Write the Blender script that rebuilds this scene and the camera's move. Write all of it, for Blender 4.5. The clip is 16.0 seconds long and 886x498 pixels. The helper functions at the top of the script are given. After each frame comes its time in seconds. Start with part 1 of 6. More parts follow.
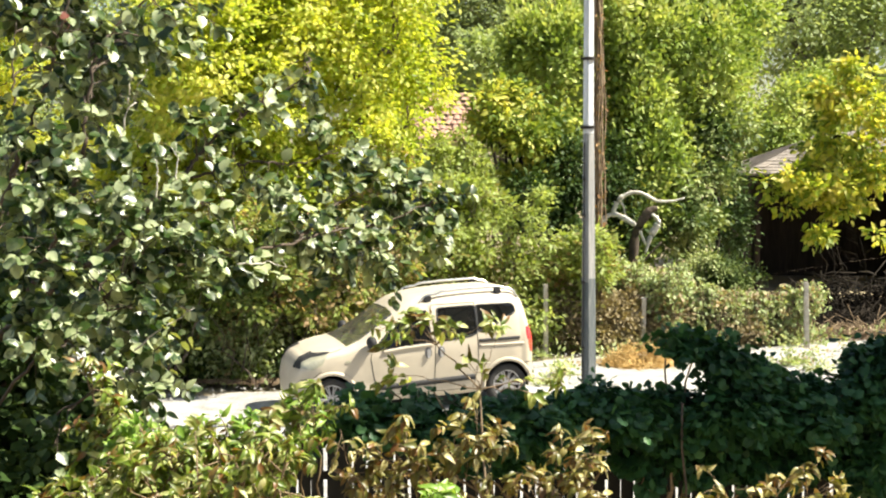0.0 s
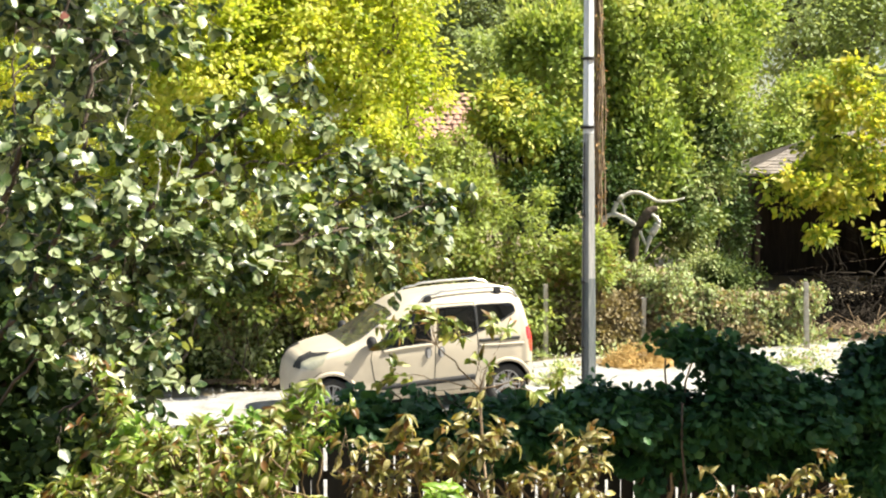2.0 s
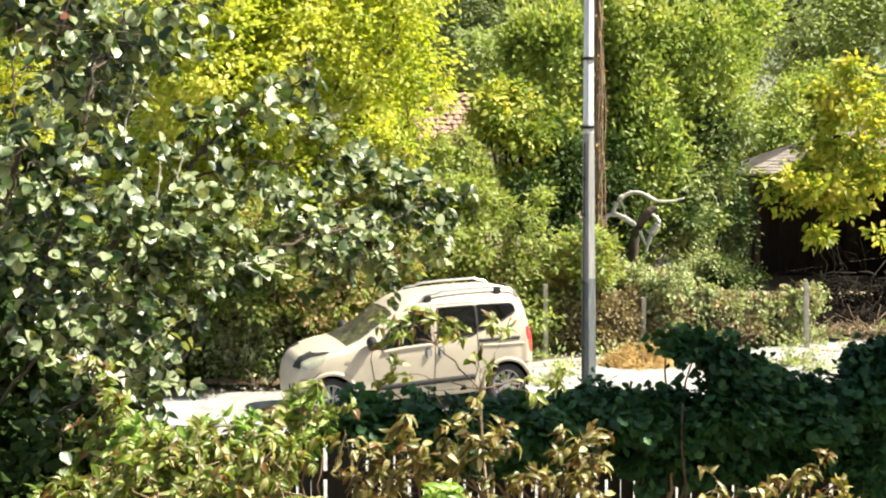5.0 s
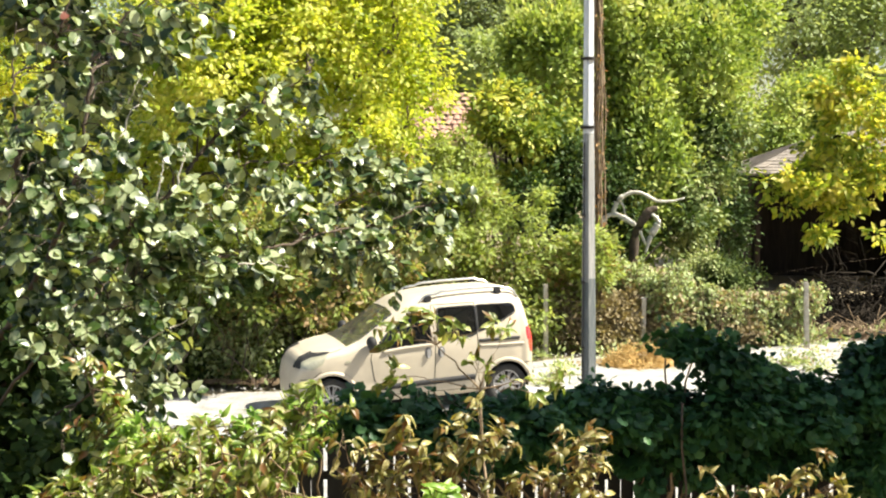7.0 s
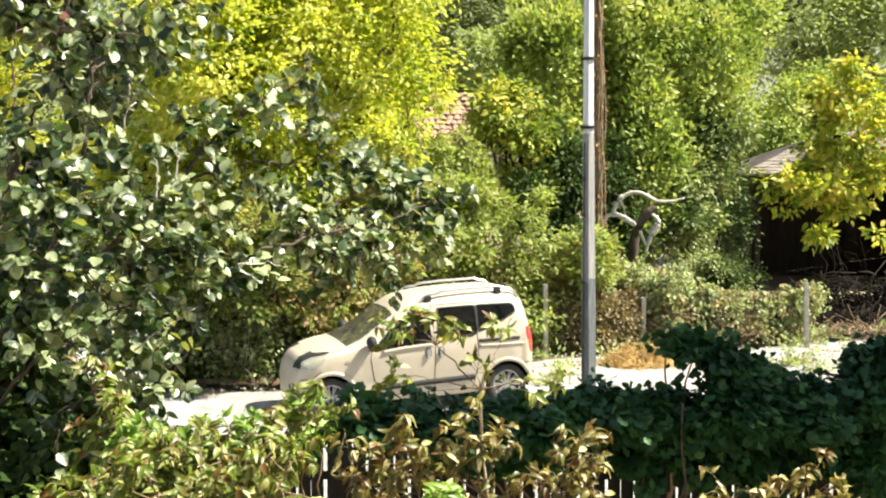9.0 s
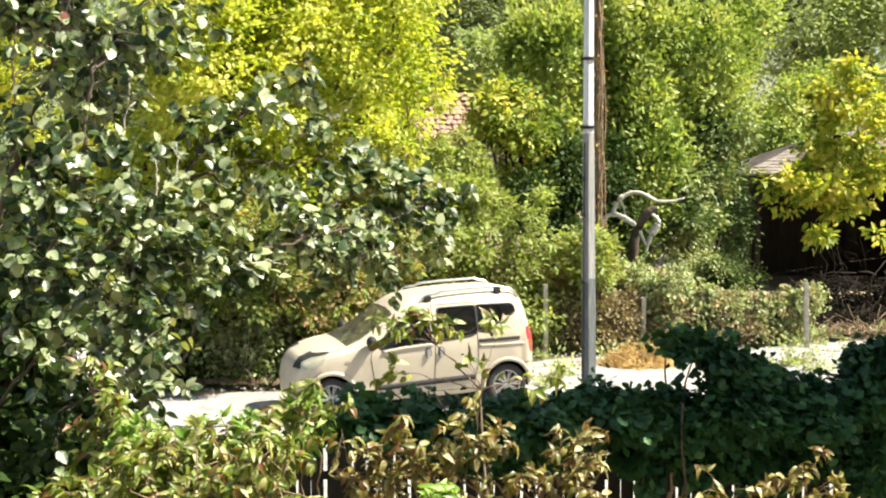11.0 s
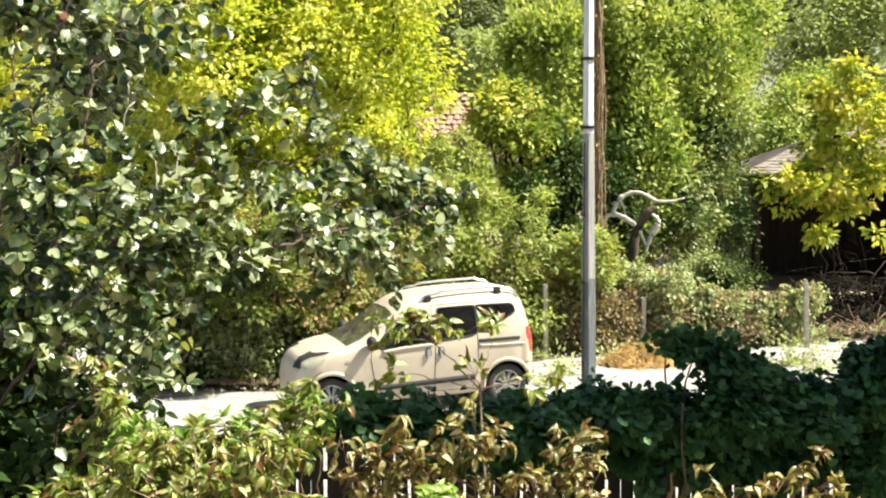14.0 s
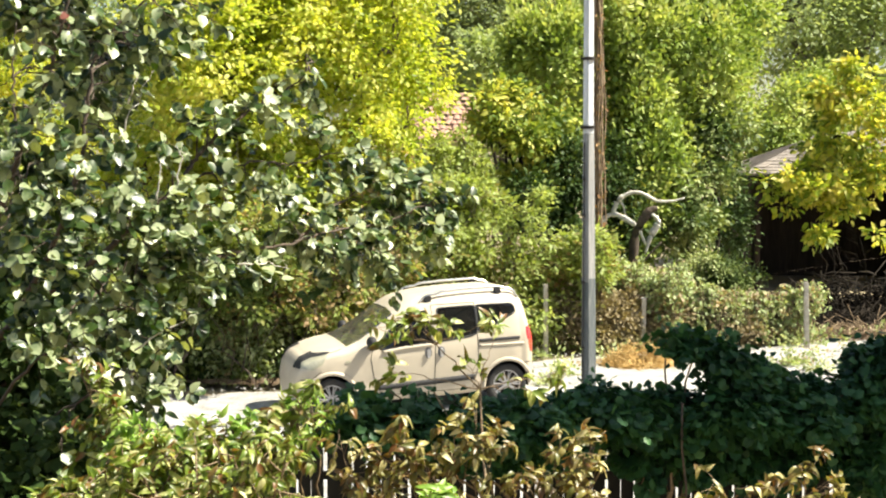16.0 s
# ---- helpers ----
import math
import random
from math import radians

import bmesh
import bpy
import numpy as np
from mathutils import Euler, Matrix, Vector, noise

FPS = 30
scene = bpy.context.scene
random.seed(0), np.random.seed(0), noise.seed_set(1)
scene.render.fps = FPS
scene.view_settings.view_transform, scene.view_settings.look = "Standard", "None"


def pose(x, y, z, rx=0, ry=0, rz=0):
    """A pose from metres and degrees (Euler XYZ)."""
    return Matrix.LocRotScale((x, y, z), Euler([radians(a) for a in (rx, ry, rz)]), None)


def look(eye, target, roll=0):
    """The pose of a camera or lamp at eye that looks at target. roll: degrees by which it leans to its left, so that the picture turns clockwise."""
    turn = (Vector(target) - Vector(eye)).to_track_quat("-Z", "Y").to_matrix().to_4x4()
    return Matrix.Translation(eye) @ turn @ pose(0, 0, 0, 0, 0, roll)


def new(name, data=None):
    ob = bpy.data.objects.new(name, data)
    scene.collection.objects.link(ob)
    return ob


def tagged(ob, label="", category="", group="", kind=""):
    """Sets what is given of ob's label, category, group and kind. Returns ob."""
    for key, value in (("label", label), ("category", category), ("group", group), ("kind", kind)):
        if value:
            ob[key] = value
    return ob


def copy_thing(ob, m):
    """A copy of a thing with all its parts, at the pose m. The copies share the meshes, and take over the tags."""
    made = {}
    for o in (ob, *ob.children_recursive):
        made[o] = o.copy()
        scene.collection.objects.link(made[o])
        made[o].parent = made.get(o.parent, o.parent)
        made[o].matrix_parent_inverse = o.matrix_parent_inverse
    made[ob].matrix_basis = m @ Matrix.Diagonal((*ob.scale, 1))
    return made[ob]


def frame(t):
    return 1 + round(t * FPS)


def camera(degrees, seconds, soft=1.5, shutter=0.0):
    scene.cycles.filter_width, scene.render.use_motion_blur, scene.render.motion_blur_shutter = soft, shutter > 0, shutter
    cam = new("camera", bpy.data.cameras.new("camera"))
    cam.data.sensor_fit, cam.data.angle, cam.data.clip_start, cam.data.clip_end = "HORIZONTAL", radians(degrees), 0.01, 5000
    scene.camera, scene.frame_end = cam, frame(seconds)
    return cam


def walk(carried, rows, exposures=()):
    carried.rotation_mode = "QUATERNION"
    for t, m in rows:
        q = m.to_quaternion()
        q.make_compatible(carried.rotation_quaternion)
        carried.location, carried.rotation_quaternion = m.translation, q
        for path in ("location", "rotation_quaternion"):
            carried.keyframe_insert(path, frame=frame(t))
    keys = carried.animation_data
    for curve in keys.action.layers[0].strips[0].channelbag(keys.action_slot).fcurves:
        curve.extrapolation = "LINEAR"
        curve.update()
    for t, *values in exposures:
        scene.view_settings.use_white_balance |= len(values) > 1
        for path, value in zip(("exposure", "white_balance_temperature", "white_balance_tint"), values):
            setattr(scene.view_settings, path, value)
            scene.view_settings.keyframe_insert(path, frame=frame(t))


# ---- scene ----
# ---------------------------------------------------------------- camera
cam = camera(34.6, 16.0, soft=2.1)
EYE = pose(0, 0, 3.97, 85.5, 0, 0)
walk(cam, [(0.0, EYE), (16.0, EYE)], exposures=[(0.0, 1.45, 7000, 7), (16.0, 1.45, 7000, 7)])

# ---------------------------------------------------------------- daylight
SUN_AZ, SUN_EL = radians(-4.0), radians(54)      # azimuth from +x, towards +y
world = bpy.data.worlds.new("sky")
scene.world = world
world.use_nodes = True
sky = world.node_tree.nodes.new("ShaderNodeTexSky")
sky.sky_type, sky.sun_disc = "NISHITA", False
sky.sun_elevation, sky.sun_rotation = SUN_EL, radians(90) - SUN_AZ
sky.air_density, sky.dust_density = 1.0, 1.5
world.node_tree.links.new(sky.outputs[0], world.node_tree.nodes["Background"].inputs[0])
world.node_tree.nodes["Background"].inputs[1].default_value = 0.072
sun = new("sun", bpy.data.lights.new("sun", "SUN"))
sun.data.energy, sun.data.angle, sun.data.color = 5.0, radians(0.55), (1.0, 0.95, 0.86)
sun.matrix_world = look((0, 0, 0), (-math.cos(SUN_EL) * math.cos(SUN_AZ), -math.cos(SUN_EL) * math.sin(SUN_AZ), -math.sin(SUN_EL)))


# ---------------------------------------------------------------- materials
def node_material(name):
    m = bpy.data.materials.new(name)
    m.use_nodes = True
    t = m.node_tree
    return m, t, t.nodes["Principled BSDF"]


def ramp(t, fac, stops):
    r = t.nodes.new("ShaderNodeValToRGB")
    while len(r.color_ramp.elements) < len(stops):
        r.color_ramp.elements.new(0.5)
    for e, (p, c) in zip(r.color_ramp.elements, stops):
        e.position, e.color = p, (*c, 1)
    t.links.new(fac, r.inputs[0])
    return r.outputs[0]


def tex_noise(t, scale, detail=5, rough=0.6, stretch=None):
    co = t.nodes.new("ShaderNodeTexCoord")
    n = t.nodes.new("ShaderNodeTexNoise")
    n.inputs["Scale"].default_value, n.inputs["Detail"].default_value, n.inputs["Roughness"].default_value = scale, detail, rough
    out = co.outputs["Object"]
    if stretch:
        mp = t.nodes.new("ShaderNodeMapping")
        mp.inputs["Scale"].default_value = stretch
        t.links.new(out, mp.inputs[0])
        out = mp.outputs[0]
    t.links.new(out, n.inputs["Vector"])
    return n.outputs["Fac"]


def math_node(t, op, a, b):
    n = t.nodes.new("ShaderNodeMath")
    n.operation = op
    for i, v in enumerate((a, b)):
        if isinstance(v, (int, float)):
            n.inputs[i].default_value = v
        else:
            t.links.new(v, n.inputs[i])
    return n.outputs[0]


def mix_color(t, fac, a, b, mode="MIX"):
    n = t.nodes.new("ShaderNodeMix")
    n.data_type, n.blend_type = "RGBA", mode
    for sock, v in ((n.inputs[0], fac), (n.inputs[6], a), (n.inputs[7], b)):
        if isinstance(v, (int, float)):
            sock.default_value = v
        elif isinstance(v, tuple):
            sock.default_value = (*v, 1)
        else:
            t.links.new(v, sock)
    return n.outputs[2]


def add_bump(t, p, height, strength, distance=0.01):
    b = t.nodes.new("ShaderNodeBump")
    b.inputs["Strength"].default_value, b.inputs["Distance"].default_value = strength, distance
    t.links.new(height, b.inputs["Height"])
    t.links.new(b.outputs[0], p.inputs["Normal"])


def surface(name, stops, scale, rough=0.8, metal=0.0, fine=None, bump=0.3, distance=0.01, stretch=None, spec=0.4):
    """A weathered surface: large patches by the ramp, fine grain over it and bump from the grain."""
    m, t, p = node_material(name)
    big = tex_noise(t, scale, 4, 0.6, stretch)
    small = tex_noise(t, fine or scale * 9, 6, 0.65, stretch)
    col = ramp(t, math_node(t, "ADD", math_node(t, "MULTIPLY", big, 0.6), math_node(t, "MULTIPLY", small, 0.4)), stops)
    t.links.new(col, p.inputs["Base Color"])
    p.inputs["Roughness"].default_value, p.inputs["Metallic"].default_value = rough, metal
    p.inputs["Specular IOR Level"].default_value = spec
    if bump:
        add_bump(t, p, small, bump, distance)
    return m


def leaf_material(name, stops, through_tint=(1.5, 1.45, 0.7), translucent=0.4, rough=0.45, spec=0.5, patch=0.6, patch_amount=0.35, spread=0.45):
    """Leaves: each its own tint, drifting over the crown, thin enough for light to shine through."""
    m, t, p = node_material(name)
    geo, info = t.nodes.new("ShaderNodeNewGeometry"), t.nodes.new("ShaderNodeObjectInfo")
    r = math_node(t, "FRACT", math_node(t, "ADD", geo.outputs["Random Per Island"], info.outputs["Random"]), 0)
    drift = math_node(t, "MULTIPLY", math_node(t, "SUBTRACT", tex_noise(t, patch, 2, 0.5), 0.5), patch_amount * 3)
    vein = math_node(t, "MULTIPLY", math_node(t, "SUBTRACT", tex_noise(t, 45, 3, 0.6), 0.5), 0.25)
    fac = math_node(t, "ADD", math_node(t, "ADD", math_node(t, "ADD", math_node(t, "MULTIPLY", r, spread), 0.5 - spread / 2), drift), vein)
    col = ramp(t, fac, stops)
    t.links.new(col, p.inputs["Base Color"])
    p.inputs["Roughness"].default_value, p.inputs["Specular IOR Level"].default_value = rough, spec
    tr = t.nodes.new("ShaderNodeBsdfTranslucent")
    t.links.new(mix_color(t, 1.0, col, through_tint, "MULTIPLY"), tr.inputs[0])
    mx = t.nodes.new("ShaderNodeMixShader")
    mx.inputs[0].default_value = translucent
    t.links.new(p.outputs[0], mx.inputs[1])
    t.links.new(tr.outputs[0], mx.inputs[2])
    t.links.new(mx.outputs[0], t.nodes["Material Output"].inputs[0])
    return m


M_GROUND = surface("dry_earth", [(0.25, (0.10, 0.075, 0.045)), (0.5, (0.21, 0.17, 0.10)), (0.75, (0.33, 0.28, 0.19))], 0.5, 0.95, fine=14, bump=0.6, distance=0.03)
M_ROAD = surface("pale_gravel", [(0.28, (0.17, 0.16, 0.145)), (0.45, (0.34, 0.33, 0.31)), (0.55, (0.43, 0.42, 0.40)), (0.72, (0.51, 0.505, 0.49))], 2.6, 0.95, fine=26, bump=1.0, distance=0.04)
M_BARK = surface("grey_bark", [(0.3, (0.05, 0.04, 0.03)), (0.5, (0.13, 0.105, 0.08)), (0.7, (0.24, 0.20, 0.15))], 4, 0.9, fine=40, bump=0.7, distance=0.01)
M_TWIG = surface("brown_twig", [(0.3, (0.10, 0.065, 0.04)), (0.5, (0.20, 0.14, 0.085)), (0.7, (0.33, 0.25, 0.16))], 5, 0.8, fine=60, bump=0.3)
M_DEAD = surface("bleached_wood", [(0.3, (0.36, 0.32, 0.27)), (0.5, (0.58, 0.54, 0.48)), (0.7, (0.72, 0.69, 0.63))], 5, 0.85, fine=50, bump=0.5)
M_ROT = surface("rotten_wood", [(0.3, (0.03, 0.022, 0.016)), (0.5, (0.08, 0.06, 0.045)), (0.7, (0.16, 0.12, 0.09))], 6, 0.9, fine=40, bump=0.7)
M_CONCRETE = surface("old_concrete", [(0.3, (0.25, 0.22, 0.18)), (0.5, (0.42, 0.385, 0.33)), (0.7, (0.58, 0.55, 0.48))], 8, 0.9, fine=45, bump=0.4)
M_POLE = surface("weathered_pole_wood", [(0.3, (0.15, 0.16, 0.17)), (0.5, (0.27, 0.27, 0.265)), (0.7, (0.41, 0.40, 0.375))], 45, 0.9, fine=120, bump=0.4, stretch=(1, 1, 0.04))
M_FOOT = surface("dark_pole_foot", [(0.3, (0.06, 0.07, 0.075)), (0.5, (0.11, 0.125, 0.13)), (0.7, (0.24, 0.25, 0.245))], 30, 0.8, fine=90, bump=0.4, stretch=(1, 1, 0.08))
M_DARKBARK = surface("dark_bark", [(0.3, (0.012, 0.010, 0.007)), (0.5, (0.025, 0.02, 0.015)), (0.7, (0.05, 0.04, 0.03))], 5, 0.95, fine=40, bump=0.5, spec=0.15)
M_STEEL = surface("galvanised_steel", [(0.3, (0.46, 0.48, 0.51)), (0.5, (0.58, 0.60, 0.63)), (0.7, (0.68, 0.70, 0.72))], 3, 0.5, metal=0.15, fine=30, bump=0.05)
M_IRON = surface("dark_iron", [(0.3, (0.02, 0.02, 0.02)), (0.6, (0.06, 0.05, 0.045))], 8, 0.6, metal=0.6, bump=0.1)
M_WIRE = surface("rusty_wire", [(0.3, (0.10, 0.07, 0.05)), (0.6, (0.24, 0.19, 0.15))], 8, 0.6, metal=0.5, bump=0.1)
M_STRAW = surface("orange_straw", [(0.3, (0.36, 0.21, 0.065)), (0.5, (0.53, 0.35, 0.125)), (0.7, (0.67, 0.49, 0.23))], 6, 0.8, fine=60, bump=0.4)
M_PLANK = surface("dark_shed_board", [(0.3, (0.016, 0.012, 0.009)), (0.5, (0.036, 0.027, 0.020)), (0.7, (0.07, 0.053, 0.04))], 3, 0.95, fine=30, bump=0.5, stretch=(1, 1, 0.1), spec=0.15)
M_SHINGLE = surface("grey_roof_sheet", [(0.3, (0.10, 0.085, 0.07)), (0.5, (0.19, 0.165, 0.14)), (0.7, (0.30, 0.26, 0.22))], 2, 0.9, fine=14, bump=0.5)
M_TILE = surface("clay_tile", [(0.28, (0.20, 0.11, 0.08)), (0.5, (0.36, 0.225, 0.165)), (0.72, (0.50, 0.36, 0.28))], 1.4, 0.9, fine=12, bump=0.4)
M_PLASTER = surface("pale_plaster", [(0.3, (0.50, 0.47, 0.42)), (0.5, (0.62, 0.59, 0.53)), (0.7, (0.70, 0.67, 0.62))], 1.2, 0.9, fine=30, bump=0.2)
M_FENCE = surface("dark_fence_board", [(0.3, (0.010, 0.010, 0.009)), (0.5, (0.022, 0.021, 0.018)), (0.7, (0.045, 0.040, 0.033))], 4, 0.85, fine=40, bump=0.4, stretch=(1, 1, 0.1))

# pale stop paints sun sheen in patches, dark stops paint shade between
L_NEAR = leaf_material("broad_leaf_painted_sheen", [(0.15, (0.016, 0.040, 0.006)), (0.42, (0.046, 0.084, 0.018)), (0.72, (0.35, 0.405, 0.235))], rough=0.36, spec=0.6, translucent=0.22, patch=3.2, patch_amount=0.5, through_tint=(1.9, 1.75, 0.4), spread=0.7)
L_YELLOWGREEN = leaf_material("yellow_green_leaf", [(0.1, (0.16, 0.24, 0.025)), (0.5, (0.43, 0.485, 0.073)), (0.9, (0.645, 0.61, 0.18))], translucent=0.46, patch=0.8, patch_amount=0.5, spec=0.25, through_tint=(1.5, 1.45, 0.6), spread=0.6)
L_BRAMBLE = leaf_material("bramble_leaf", [(0.05, (0.34, 0.22, 0.10)), (0.2, (0.17, 0.18, 0.055)), (0.55, (0.27, 0.35, 0.10)), (0.95, (0.47, 0.52, 0.22))], translucent=0.40, patch=0.9, spec=0.2, spread=0.6)
L_ROADSIDE = leaf_material("dry_roadside_leaf", [(0.12, (0.46, 0.32, 0.18)), (0.34, (0.26, 0.23, 0.10)), (0.5, (0.16, 0.21, 0.06)), (0.68, (0.31, 0.40, 0.12)), (0.95, (0.50, 0.53, 0.25))], translucent=0.40, patch=0.9, spec=0.2, spread=0.75)
# dark stop and wide patches paint shaded hollows into the crown
L_GREEN = leaf_material("green_leaf", [(0.1, (0.08, 0.14, 0.026)), (0.5, (0.275, 0.355, 0.088)), (0.85, (0.49, 0.525, 0.19)), (1.0, (0.55, 0.50, 0.12))], translucent=0.32, patch=0.7, patch_amount=0.6, spec=0.2, through_tint=(1.55, 1.5, 0.75))
# lightened stops paint the haze of distance into the leaf colour
L_OLIVE = leaf_material("olive_leaf", [(0.1, (0.17, 0.23, 0.10)), (0.5, (0.28, 0.35, 0.16)), (0.9, (0.39, 0.44, 0.24))], translucent=0.45, spec=0.15)
L_YELLOW = leaf_material("yellow_leaf", [(0.1, (0.11, 0.17, 0.022)), (0.42, (0.26, 0.33, 0.045)), (0.66, (0.50, 0.48, 0.08)), (0.92, (0.68, 0.61, 0.20))], translucent=0.42, patch=1.3, patch_amount=0.5, spec=0.25, spread=0.65)
L_DULL = leaf_material("dull_leaf", [(0.1, (0.11, 0.15, 0.06)), (0.5, (0.205, 0.25, 0.105)), (0.9, (0.33, 0.35, 0.165))], translucent=0.35, spec=0.15)
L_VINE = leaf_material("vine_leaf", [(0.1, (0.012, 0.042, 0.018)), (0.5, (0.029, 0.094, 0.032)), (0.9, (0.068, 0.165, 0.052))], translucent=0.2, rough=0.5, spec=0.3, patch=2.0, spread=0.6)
L_CREEPER = leaf_material("creeper_leaf", [(0.08, (0.40, 0.29, 0.17)), (0.25, (0.17, 0.21, 0.085)), (0.55, (0.31, 0.39, 0.17)), (0.9, (0.56, 0.61, 0.36))], translucent=0.3, patch=1.4, patch_amount=0.5, spec=0.25, spread=0.65)
# the cream stop paints sunlit highlights among the green leaves
L_BUSH = leaf_material("fresh_green_leaf", [(0.06, (0.20, 0.10, 0.032)), (0.2, (0.15, 0.125, 0.03)), (0.4, (0.085, 0.145, 0.016)), (0.65, (0.22, 0.29, 0.04)), (0.92, (0.56, 0.55, 0.27))], translucent=0.36, patch=9.0, patch_amount=0.4, spec=0.6, rough=0.4, spread=0.75)
# here too the cream stop is a painted highlight
L_RUST = leaf_material("rusty_yellow_leaf", [(0.05, (0.17, 0.075, 0.022)), (0.3, (0.15, 0.105, 0.025)), (0.5, (0.095, 0.11, 0.02)), (0.75, (0.27, 0.235, 0.06)), (0.95, (0.57, 0.52, 0.27))], translucent=0.3, patch=9.0, patch_amount=0.4, through_tint=(1.4, 1.25, 0.6), spec=0.6, rough=0.4, spread=0.75)
L_DRY = leaf_material("dry_vine_leaf", [(0.1, (0.11, 0.085, 0.045)), (0.5, (0.27, 0.22, 0.125)), (0.9, (0.42, 0.36, 0.22))], translucent=0.2, spec=0.15)
L_THICKET = leaf_material("thicket_leaf", [(0.05, (0.22, 0.13, 0.05)), (0.2, (0.06, 0.095, 0.018)), (0.6, (0.11, 0.15, 0.03)), (0.95, (0.25, 0.25, 0.08))], translucent=0.35, patch=1.1, patch_amount=0.5, spec=0.25)
L_MIXED = leaf_material("mixed_tree_leaf", [(0.12, (0.08, 0.13, 0.026)), (0.45, (0.21, 0.28, 0.058)), (0.75, (0.46, 0.48, 0.12)), (0.95, (0.58, 0.51, 0.12))], translucent=0.34, patch=1.0, patch_amount=0.7, spec=0.2, spread=0.6)
L_WITHERED = leaf_material("withered_leaf", [(0.1, (0.14, 0.045, 0.03)), (0.9, (0.25, 0.09, 0.06))], translucent=0.15)
L_LIME = leaf_material("lime_leaf", [(0.1, (0.10, 0.20, 0.022)), (0.5, (0.20, 0.34, 0.045)), (0.9, (0.44, 0.56, 0.16))], translucent=0.36, rough=0.42, spread=0.7)
L_PALE = leaf_material("pale_green_leaf", [(0.15, (0.045, 0.085, 0.022)), (0.5, (0.16, 0.215, 0.070)), (0.85, (0.42, 0.46, 0.22))], translucent=0.2, patch=1.2, patch_amount=0.7, spec=0.2)
L_BROWN = leaf_material("brown_vine_leaf", [(0.1, (0.15, 0.07, 0.03)), (0.5, (0.31, 0.175, 0.08)), (0.9, (0.48, 0.33, 0.18))], translucent=0.25, spec=0.1)
# leaf green darkened to stand in for shade, whatever light falls on it
L_SHADE = leaf_material("shade_painted_leaf", [(0.1, (0.022, 0.045, 0.012)), (0.5, (0.045, 0.080, 0.022)), (0.9, (0.10, 0.14, 0.05))], translucent=0.2, patch=2.0, spec=0.12)


# ---------------------------------------------------------------- mesh helpers
def part(name, data, material, parent=None, label="", smooth=False):
    """One mesh object of a bmesh or mesh, under a thing or a part."""
    if isinstance(data, bmesh.types.BMesh):
        me = bpy.data.meshes.new(name)
        data.to_mesh(me)
        data.free()
    else:
        me = data
    if material and not me.materials:
        me.materials.append(material)
    if smooth:
        me.polygons.foreach_set("use_smooth", [True] * len(me.polygons))
    ob = new(name, me)
    if parent:
        ob.parent = parent
    if label:
        ob["label"] = label
    return ob


def tri_mesh(name, verts, tris, smooth=False):
    """A mesh of triangles straight from arrays."""
    me = bpy.data.meshes.new(name)
    verts, tris = np.asarray(verts, np.float32), np.asarray(tris, np.int32)
    me.vertices.add(len(verts))
    me.vertices.foreach_set("co", verts.ravel())
    me.loops.add(tris.size)
    me.loops.foreach_set("vertex_index", tris.ravel())
    me.polygons.add(len(tris))
    me.polygons.foreach_set("loop_start", np.arange(0, tris.size, 3, dtype=np.int32))
    if smooth:
        me.polygons.foreach_set("use_smooth", np.ones(len(tris), bool))
    me.update(calc_edges=True)
    return me


def unit(a):
    return a / np.maximum(np.linalg.norm(a, axis=-1, keepdims=True), 1e-9)


SUNWARD = np.array([math.cos(SUN_EL) * math.cos(SUN_AZ), math.cos(SUN_EL) * math.sin(SUN_AZ), math.sin(SUN_EL)])


# leaf outlines: (along, across, up) of a leaf one long, and triangles
LEAF_LOW = (np.array([(0, 0, 0), (0.45, 0.28, 0.07), (1, 0, -0.06), (0.45, -0.28, 0.07)]), np.array([(0, 2, 1), (0, 3, 2)]))
LEAF_MID = (np.array([(0, 0, 0), (0.25, 0.26, 0.07), (0.65, 0.24, 0.05), (1, 0, -0.12), (0.65, -0.24, 0.05), (0.25, -0.26, 0.07), (0.45, 0, 0.0)]),
            np.array([(0, 6, 1), (1, 6, 2), (2, 6, 3), (0, 5, 6), (5, 4, 6), (4, 3, 6)]))


def rich_leaf(width, fold, curl):
    s = np.array([0.0, 0.14, 0.35, 0.6, 0.82, 1.0])
    w = np.array([0.0, 0.62, 1.0, 0.92, 0.55, 0.0]) * width
    mid = np.stack([s, 0 * s, -curl * s ** 2], 1)
    left = np.stack([s[1:5], w[1:5], -curl * s[1:5] ** 2 + fold * w[1:5]], 1)
    right = left * (1, -1, 1)
    v = np.concatenate([mid, left, right])
    f = []
    for base, turn in ((6, False), (10, True)):
        seq = [(0, 1, base)]
        for k in range(3):
            seq += [(1 + k, 2 + k, base + k + 1), (1 + k, base + k + 1, base + k)]
        seq.append((4, 5, base + 3))
        f += [t[::-1] if turn else t for t in seq]
    return v, np.array(f)


LEAF_ROUND = rich_leaf(0.40, 0.25, 0.12)
LEAF_NARROW = rich_leaf(0.25, 0.55, 0.75)
_a = np.radians([180, 140, 105, 75, 48, 22, 0, -22, -48, -75, -105, -140])
_r = np.array([0.16, 0.44, 0.52, 0.46, 0.55, 0.49, 0.62, 0.49, 0.55, 0.46, 0.52, 0.44])
LEAF_LOBED = (np.concatenate([[(0.42, 0, 0.0)], np.stack([0.42 + _r * np.cos(_a), _r * np.sin(_a), -0.16 * _r + 0.06 * np.cos(3 * _a)], 1)]),
              np.array([(0, 1 + (k + 1) % 12, 1 + k) for k in range(12)]))


